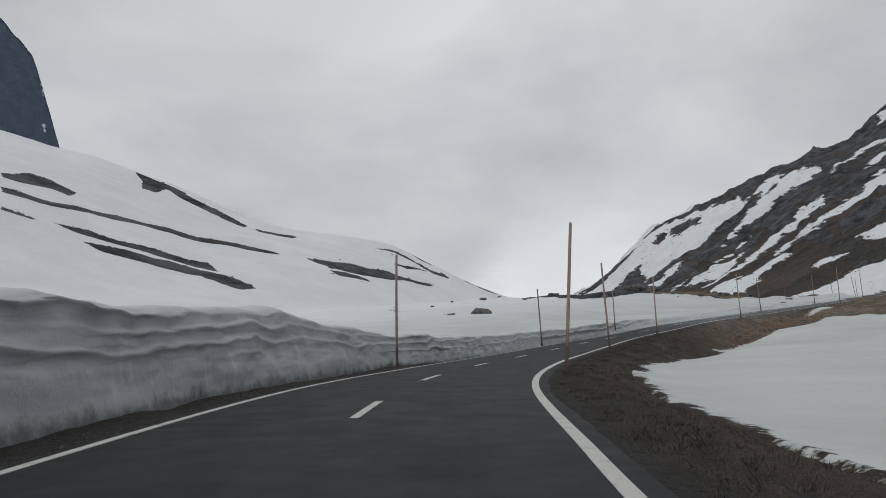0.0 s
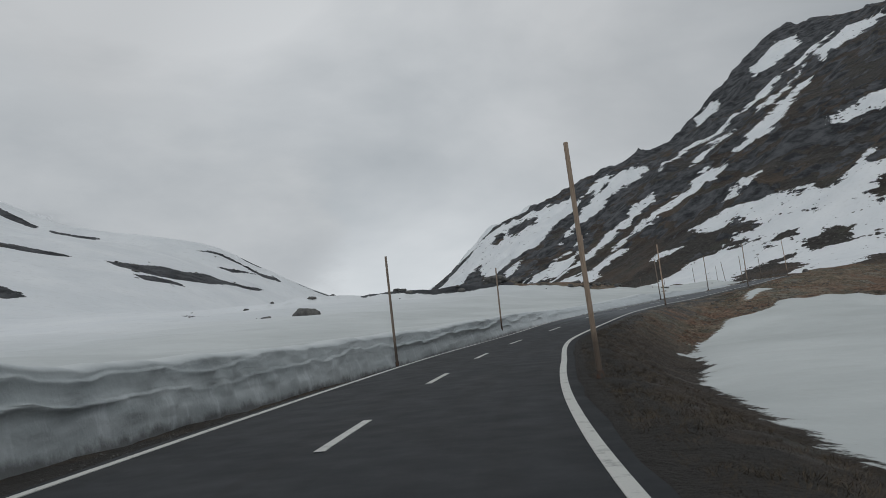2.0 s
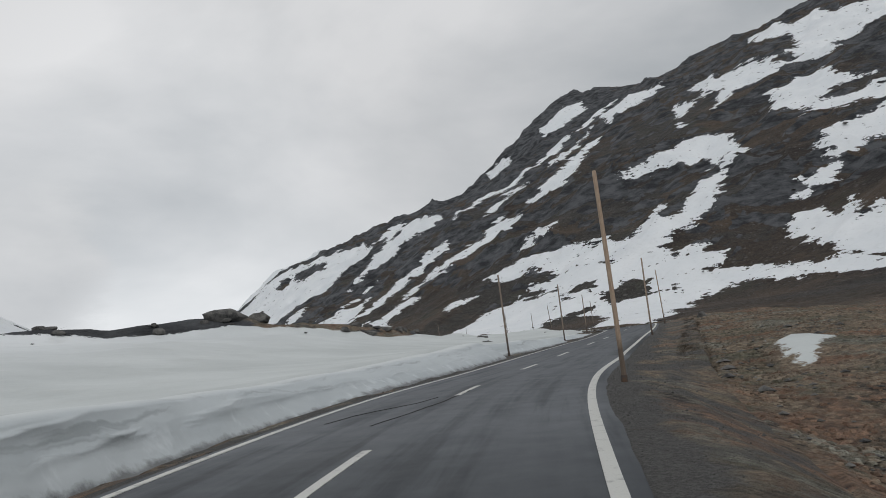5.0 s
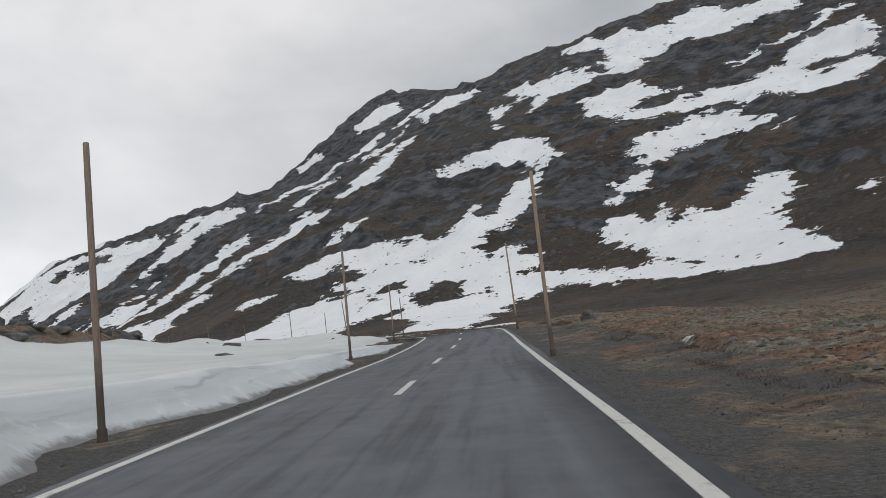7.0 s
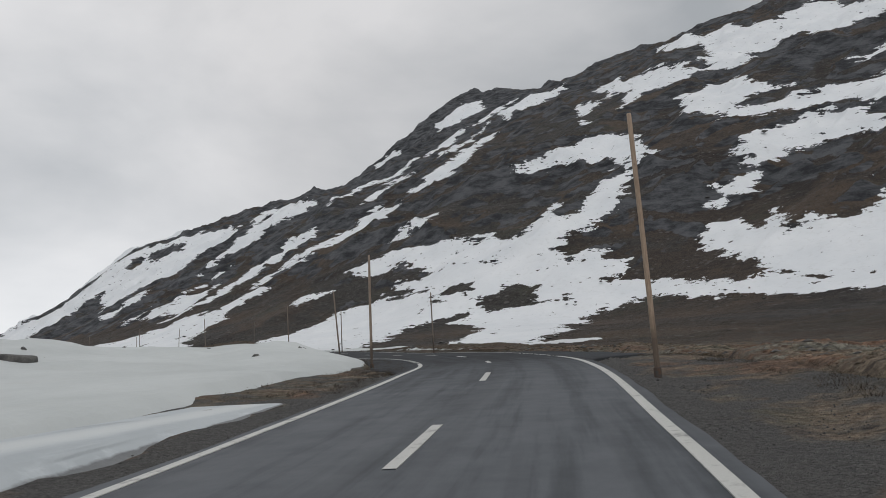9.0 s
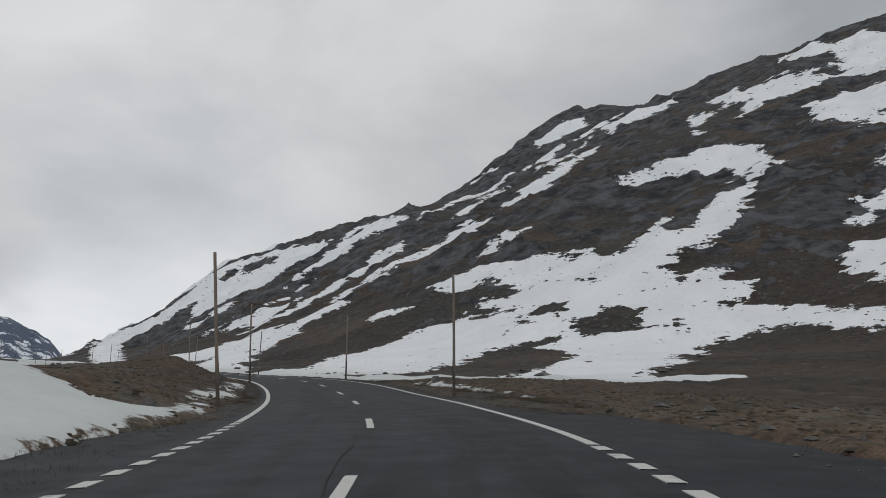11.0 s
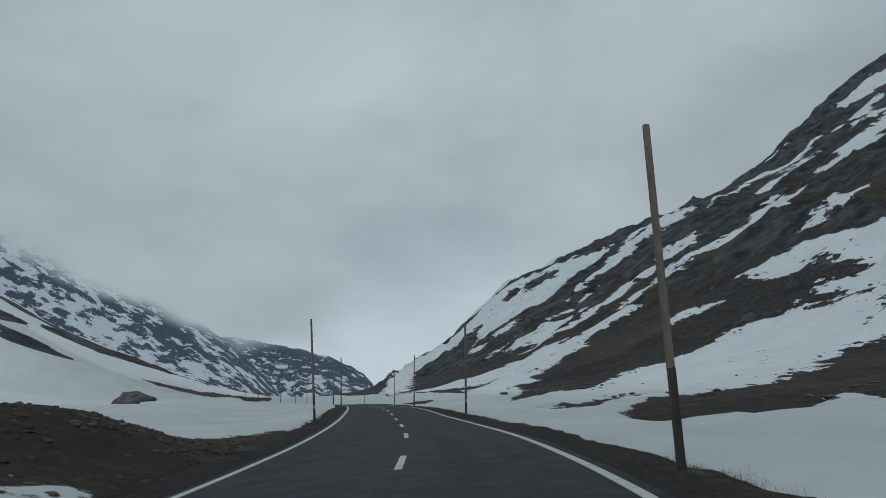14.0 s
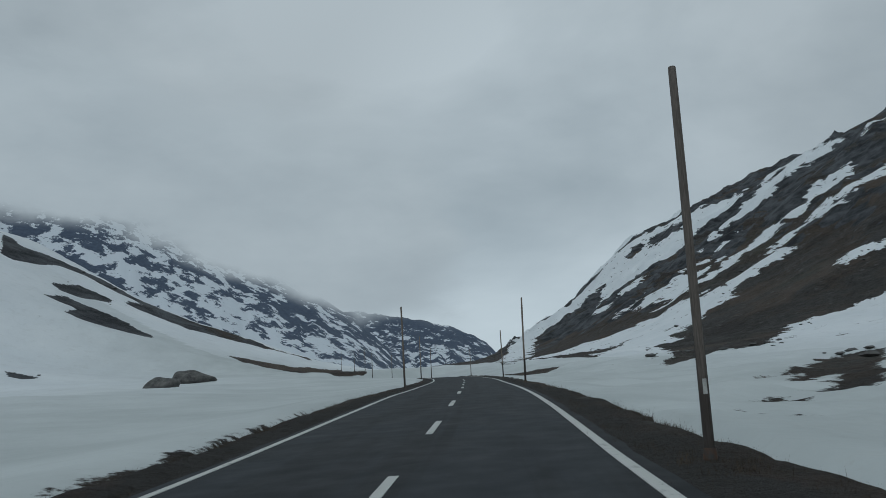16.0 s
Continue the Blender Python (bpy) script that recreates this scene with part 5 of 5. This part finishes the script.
ridge("mountain_far", [-6, -3, -1.4, 1, 4.3, 7.6, 12], [1.5, 3.5, 5.4, 6.6, 7.4, 8.0, 8], 2100, 3000, 71, "distant grey rock mountain tinted haze blue at the head of the valley with snow gullies", 0.015, snowy=0.03, spread_snow=0.34)
ridge("mountain_west", [4, 7.6, 10.8, 15, 21, 25, 32, 45, 80], [3.5, 7.2, 9.5, 12, 15.5, 18, 18, 17, 16], 1300, 2200, 73, "dark grey rock mountain tinted haze blue, streaked with snow under cloud", 0.012, snowy=0.02)
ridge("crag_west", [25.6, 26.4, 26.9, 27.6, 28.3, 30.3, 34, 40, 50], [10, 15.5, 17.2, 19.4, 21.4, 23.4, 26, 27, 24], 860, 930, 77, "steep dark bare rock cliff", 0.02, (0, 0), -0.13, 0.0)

cb = np.linspace(-6, 80, 120)
low = np.interp(cb, [-6, -2, 1, 4.3, 7.6, 10.8, 15, 21, 25, 32, 80], [4.4, 4.8, 5.8, 6.4, 6.2, 7.4, 9.2, 11.2, 12.6, 13.0, 13])
rows, thick = [], []
for u in np.linspace(0, 1, 40):
    el = low - 0.8 + u * 20
    tall = np.tan(np.radians(el)) * 1250
    rows.append(np.stack([120 - np.sin(np.radians(cb)) * 1250, 260 + np.cos(np.radians(cb)) * 1250, 24 + tall], -1))
    deg = u * 20
    thick.append(np.full(len(cb), float(np.interp(deg, [0, 0.5, 2.8, 6.5, 20], [-0.35, -0.1, 0.9, 1.3, -0.35]))) * ease(cb, -4, 6) - 0.5 * ease(-cb, -1, 4))
cloud = sheet("low_cloud", np.stack(rows), CLOUD, thick=np.stack(thick))
cloud.visible_shadow = False
tagged(cloud, "low grey cloud hanging on the mountain tops", "cloud", kind="structure")


# ---- boulders ----
def boulder(x, y, wide, deep, tall, turn=0.0, label="grey lichened boulder half buried in snow", sink=0.25):
    rng = random.Random(int(x * 13 + y * 7 + wide * 100))
    bm = bmesh.new()
    for _ in range(26):
        v = Vector((rng.gauss(0, 1), rng.gauss(0, 1), rng.gauss(0, 1))).normalized() * rng.uniform(0.42, 0.56)
        bm.verts.new((v.x, v.y, max(v.z, -0.4)))
    bmesh.ops.convex_hull(bm, input=bm.verts[:])
    bmesh.ops.delete(bm, geom=[v for v in bm.verts if not v.link_faces], context="VERTS")
    bmesh.ops.bevel(bm, geom=bm.edges[:], offset=0.03, segments=1, affect="EDGES")
    bmesh.ops.triangulate(bm, faces=bm.faces[:])
    bmesh.ops.subdivide_edges(bm, edges=bm.edges[:], cuts=1)
    shift = Vector((rng.uniform(0, 50), rng.uniform(0, 50), rng.uniform(0, 50)))
    for v in bm.verts:
        v.co = v.co * (1 + noise.noise(v.co * 5.0 + shift) * 0.10)
        v.co.x, v.co.y, v.co.z = v.co.x * wide, v.co.y * deep, v.co.z * tall * 1.5
    mesh = bpy.data.meshes.new("boulder")
    bm.to_mesh(mesh)
    bm.free()
    mesh.materials.append(BOULDER)
    z = float(land(np.array([x]), np.array([y]))[0][0])
    ob = new("boulder", mesh)
    ob.matrix_world = pose(x, y, z + tall * (0.5 - sink), 0, 0, turn)
    return tagged(ob, label, "boulder", "boulders in the valley")


boulder(6.0, 139.5, 4.0, 2.6, 1.5, 10, "square dark boulder half buried in snow", sink=0.4)
boulder(42.0, 174.5, 6.0, 3.2, 1.25, 8, "big dark hump of rock on the rim of a snow field", sink=0.4)
boulder(77.6, 179.4, 2.3, 1.3, 0.6, 15, "flat grey stone melting out of the snow")
boulder(115.5, 257.2, 0.55, 0.45, 0.4, 0, "grey stone on the grassy verge")
boulder(76, 388, 7.5, 5.0, 2.4, 20, "large dark grey boulder standing out of a snow slope")
boulder(80, 364, 6.0, 4.0, 1.8, -15, "flat dark grey boulder in a snow field")
edge_rng = random.Random(5)
for k in range(34):
    f = edge_rng.random()
    wide = edge_rng.uniform(0.7, 2.2) * (2.0 if k < 5 else 1.0)
    boulder(-4 + 80 * f, float(np.interp(-4 + 80 * f, ROCK_RIM[0], ROCK_RIM[1])) + edge_rng.uniform(-2.5, 2), wide, wide * 0.7, edge_rng.uniform(0.22, 0.30) * wide + 0.12,
            edge_rng.uniform(0, 180), "dark rock on the rim of a snow field")
for x, y, size in ((80.0, 142.7, 0.7), (79.2, 141.4, 0.5), (82.6, 145.5, 0.8), (84.6, 145.3, 1.2), (100.6, 195.7, 0.6), (119.8, 214.5, 0.75), 
                   (109.1, 225.0, 0.6), (108.4, 222.6, 0.8), (107.6, 224.2, 0.5), (106.4, 212.0, 0.5)):
    boulder(x, y, size, size * 0.8, size * 0.6, size * 300, "grey boulder lying in brown heath beside the road")
heath_rng = random.Random(8)
for _ in range(26):
    p = road_at(heath_rng.uniform(205, 258), -heath_rng.uniform(8.5, 26))
    size = heath_rng.choice((0.3, 0.35, 0.45, 0.5, 0.6))
    boulder(float(p[0]), float(p[1]), size, size * 0.8, size * 0.65, heath_rng.uniform(0, 180), "rounded grey stone lying in brown heath")
boulder(70.3, 165.6, 2.2, 1.2, 0.4, 30, "flat dark stone melting out of the snow")


# ---- loose stones and dead grass along the verges ----
def surface(s, d):
    """Height over the road of the verge at run s and offset d."""
    return near_land(s, d) - 0.06 if d > 0 else float(np.interp(s, *LEFT_RISE) * ease(np.array(-d), 4.5, 12) + np.interp(s, *LEFT_DITCH) * ease(np.array(-d), 3.0, 5.4)) - 0.06


def scatter(name, count, lot, build, material, label, seed):
    """One mesh of many small pieces; lot gives run and offset for each."""
    rng = random.Random(seed)
    verts, faces = [], []
    for _ in range(count):
        s, d = lot(rng)
        p = road_at(s, d, float(surface(np.array(s), np.array(d))))
        build(rng, Vector(p), verts, faces)
    mesh = bpy.data.meshes.new(name)
    mesh.from_pydata(verts, [], faces)
    mesh.materials.append(material)
    return tagged(new(name, mesh), label, "grass" if "grass" in name else "gravel", kind="stuff")


def stone(rng, p, verts, faces):
    r, k = rng.uniform(0.008, 0.026) * (2.4 if rng.random() < 0.04 else 1), len(verts)
    for dx, dy, dz in ((1, 0, 0), (0, 1, 0), (-1, 0, 0), (0, -1, 0), (0, 0, 0.8), (0, 0, -0.5)):
        verts.append((p.x + r * dx * rng.uniform(0.6, 1.3), p.y + r * dy * rng.uniform(0.6, 1.3), p.z + r * dz * rng.uniform(0.6, 1.2)))
    for a, c in ((0, 1), (1, 2), (2, 3), (3, 0)):
        faces.extend([(k + a, k + c, k + 4), (k + c, k + a, k + 5)])


def tuft(rng, p, verts, faces):
    lie = rng.uniform(0, 6.283)
    for _ in range(rng.randint(7, 12)):
        a, h, out = lie + rng.gauss(0, 0.8), rng.uniform(0.015, 0.10), rng.uniform(0.06, 0.20)
        x, y, k = p.x + rng.uniform(-0.12, 0.12), p.y + rng.uniform(-0.12, 0.12), len(verts)
        wx, wy = -math.sin(a) * 0.004, math.cos(a) * 0.004
        verts.extend([(x - wx, y - wy, p.z - 0.02), (x + wx, y + wy, p.z - 0.02), (x + math.cos(a) * out, y + math.sin(a) * out, p.z + h)])
        faces.append((k, k + 1, k + 2))


def stony_right(rng):
    s = rng.uniform(80, 232)
    return s, float(line_right(s)) + 0.4 + abs(rng.gauss(0, 1.7))


def stony_left(rng):
    s = rng.uniform(-5, 235)
    return s, float(line_left(s)) - 0.4 - abs(rng.gauss(0, 0.6))


def grassy_right(rng):
    s = rng.uniform(0, 96) if rng.random() < 0.5 else rng.uniform(225, 345)
    return s, min(float(line_right(s)) + 0.7 + abs(rng.gauss(0, 1.6)), float(np.interp(s, *VERGE_RIGHT)) + 0.4)


def grassy_left(rng):
    s = rng.uniform(186, 345)
    return s, max(float(line_left(s)) - 0.6 - abs(rng.gauss(0, 1.6)), -float(np.interp(s, *VERGE_LEFT)) - 0.3)


def grassy_slope(rng):
    s = rng.uniform(120, 200)
    return s, rng.uniform(6.0, 7.4)


scatter("gravel_right", 7000, stony_right, stone, BOULDER, "loose grey stones on the road verge", 3)
scatter("gravel_left", 4000, stony_left, stone, BOULDER, "loose grey stones on the road verge", 4)
scatter("grass_right", 11000, grassy_right, tuft, BLADES, "flattened dead brown grass on the verge", 5)
scatter("grass_left", 8000, grassy_left, tuft, BLADES, "flattened dead brown grass on the verge", 6)
scatter("grass_slope", 2500, grassy_slope, tuft, BLADES, "flattened dead brown grass beside a gravel strip", 7)


def straw(rng, p, verts, faces):
    for _ in range(rng.randint(9, 15)):
        a, h, out = rng.uniform(0, 6.283), rng.uniform(0.04, 0.13) * (1.9 if rng.random() < 0.06 else 1), rng.uniform(0.04, 0.16)
        x, y, k = p.x + rng.gauss(0, 0.07), p.y + rng.gauss(0, 0.07), len(verts)
        wx, wy = -math.sin(a) * 0.004, math.cos(a) * 0.004
        verts.extend([(x - wx, y - wy, p.z - 0.03), (x + wx, y + wy, p.z - 0.03), (x + math.cos(a) * out, y + math.sin(a) * out, p.z + h)])
        faces.append((k, k + 1, k + 2))


def rim_right(rng):
    s = rng.uniform(228, 340)
    return s, float(np.interp(s, *VERGE_RIGHT)) - 0.1 - abs(rng.gauss(0, 0.6)) + 0.12 * math.sin(s * 1.7)


def rim_left(rng):
    s = rng.uniform(236, 340)
    return s, -float(np.interp(s, *VERGE_LEFT)) + 0.1 + abs(rng.gauss(0, 0.3)) + 0.12 * math.sin(s * 1.3)


scatter("tall_grass_right", 4200, rim_right, straw, BLADES, "standing dead straw at the rim of the snow", 9)
scatter("tall_grass_left", 3400, rim_left, straw, BLADES, "standing dead straw at the rim of the snow", 10)


# ---- tufts and stones on the open heath ----
def heath_lot(count, s0, s1, d0, d1, seed):
    """Places on the open ground between two runs and two offsets, away from the snow."""
    rng = np.random.RandomState(seed)
    s, d = rng.uniform(s0, s1, count), d0 + (d1 - d0) * rng.rand(count) ** 1.6
    p = road_at(s, d)
    ix = np.searchsorted(gx, p[:, 0]).clip(1, len(gx) - 1)
    iy = np.searchsorted(gy, p[:, 1]).clip(1, len(gy) - 1)
    bare = SNOWY[iy, ix] < -0.4
    fx, fy = (p[:, 0] - gx[ix - 1]) / (gx[ix] - gx[ix - 1]), (p[:, 1] - gy[iy - 1]) / (gy[iy] - gy[iy - 1])
    z = (GZ[iy - 1, ix - 1] * (1 - fx) + GZ[iy - 1, ix] * fx) * (1 - fy) + (GZ[iy, ix - 1] * (1 - fx) + GZ[iy, ix] * fx) * fy
    patchy = ripple(p[:, 0], p[:, 1], 3.5, 33, 3) > rng.uniform(-0.7, 0.35, count)
    return np.stack([p[:, 0], p[:, 1], z], 1)[bare & patchy]


def spread(name, lots, build, material, label, category, seed):
    rng = random.Random(seed)
    verts, faces = [], []
    for lot in lots:
        for p in lot:
            build(rng, Vector(p), verts, faces)
    mesh = bpy.data.meshes.new(name)
    mesh.from_pydata(verts, [], faces)
    mesh.materials.append(material)
    return tagged(new(name, mesh), label, category, kind="stuff")


def cushion(rng, p, verts, faces):
    """A low ragged tussock: a lumpy dome with a few blades lying over it."""
    wide, tall, turn, k = rng.uniform(0.05, 0.16), rng.uniform(0.02, 0.055), rng.uniform(0, 6.283), len(verts)
    n = 7
    for r, h in ((1.0, -0.03), (0.62, 0.75)):
        for j in range(n):
            a, q = turn + 6.2832 * j / n, wide * r * rng.uniform(0.7, 1.3)
            verts.append((p.x + q * math.cos(a), p.y + q * math.sin(a), p.z + (h * tall * rng.uniform(0.6, 1.3) if h > 0 else h)))
    verts.append((p.x, p.y, p.z + tall))
    for j in range(n):
        i = (j + 1) % n
        faces.extend([(k + j, k + i, k + n + i, k + n + j), (k + n + j, k + n + i, k + 2 * n)])
    for _ in range(4):
        a, out, m = rng.uniform(0, 6.283), wide * rng.uniform(0.5, 1.2), len(verts)
        x, y = p.x + rng.uniform(-0.5, 0.5) * wide, p.y + rng.uniform(-0.5, 0.5) * wide
        wx, wy = -math.sin(a) * 0.006, math.cos(a) * 0.006
        verts.extend([(x - wx, y - wy, p.z + tall * 0.4), (x + wx, y + wy, p.z + tall * 0.4), (x + math.cos(a) * out, y + math.sin(a) * out, p.z + tall * rng.uniform(0.8, 1.5))])
        faces.append((m, m + 1, m + 2))


def cobble(rng, p, verts, faces):
    r, k = rng.uniform(0.05, 0.16) * (2.0 if rng.random() < 0.08 else 1), len(verts)
    for dx, dy, dz in ((1, 0, 0.1), (0.6, 0.8, 0), (-0.4, 0.9, 0.1), (-1, 0, 0), (-0.5, -0.8, 0.1), (0.5, -0.9, 0), (0.55, 0.35, 0.5), (-0.5, -0.3, 0.45), (0, 0, -0.5)):
        verts.append((p.x + r * dx * rng.uniform(0.7, 1.3), p.y + r * dy * rng.uniform(0.7, 1.3), p.z + r * dz * rng.uniform(0.7, 1.2)))
    for t in ((0, 1, 6), (1, 2, 6), (2, 7, 6), (2, 3, 7), (3, 4, 7), (4, 5, 7), (5, 6, 7), (5, 0, 6)):
        faces.append(tuple(k + i for i in t))
    for i in range(6):
        faces.append((k + (i + 1) % 6, k + i, k + 8))


spread("heath_tufts", [heath_lot(42000, 92, 205, 7.3, 34, 1)], cushion, HEATH, "low matted clumps of brown and tan heath", "heath", 11)
spread("peat_tufts", [heath_lot(9000, 205, 275, 6.0, 28, 2), heath_lot(12000, 206, 292, -3.8, -24, 3)], cushion, BLADES, "low dark clumps of wet brown heath", "heath", 14)
spread("heath_stones", [heath_lot(3600, 92, 232, 7.3, 60, 4), heath_lot(320, 200, 290, -3.8, -24, 5)], cobble, BOULDER, "grey stones scattered in the heath", "stones", 12)


# ---- loose rocks along the rims of the snow on the slopes ----
def rim_rocks(count, x0, x1, y0, y1, seed):
    rng = np.random.RandomState(seed)
    x, y = rng.uniform(x0, x1, count), rng.uniform(y0, y1, count)
    ix, iy = np.searchsorted(gx, x).clip(1, len(gx) - 1), np.searchsorted(gy, y).clip(1, len(gy) - 1)
    near = (np.abs(SNOWY[iy, ix]) < 3.5) & (np.abs(GD[iy, ix]) > 32) & (ripple(x, y, 30, 37, 3) > rng.uniform(-0.2, 0.4, count))
    return np.stack([x, y, GZ[iy, ix]], 1)[near]


def slope_rock(rng, p, verts, faces):
    k, start = len(verts), len(verts)
    cobble(rng, Vector((0, 0, 0)), verts, faces)
    size = rng.choice((1.5, 2.0, 2.5, 3.5, 5.0))
    for i in range(start, len(verts)):
        v = verts[i]
        verts[i] = (p.x + v[0] * size * 1.3, p.y + v[1] * size, p.z + v[2] * size)


spread("slope_rocks", [rim_rocks(9000, 130, 430, 190, 620, 1), rim_rocks(1500, -60, 105, 130, 520, 2)], slope_rock, BOULDER, "dark rocks standing out of the snow on the slopes", "rocks", 13)
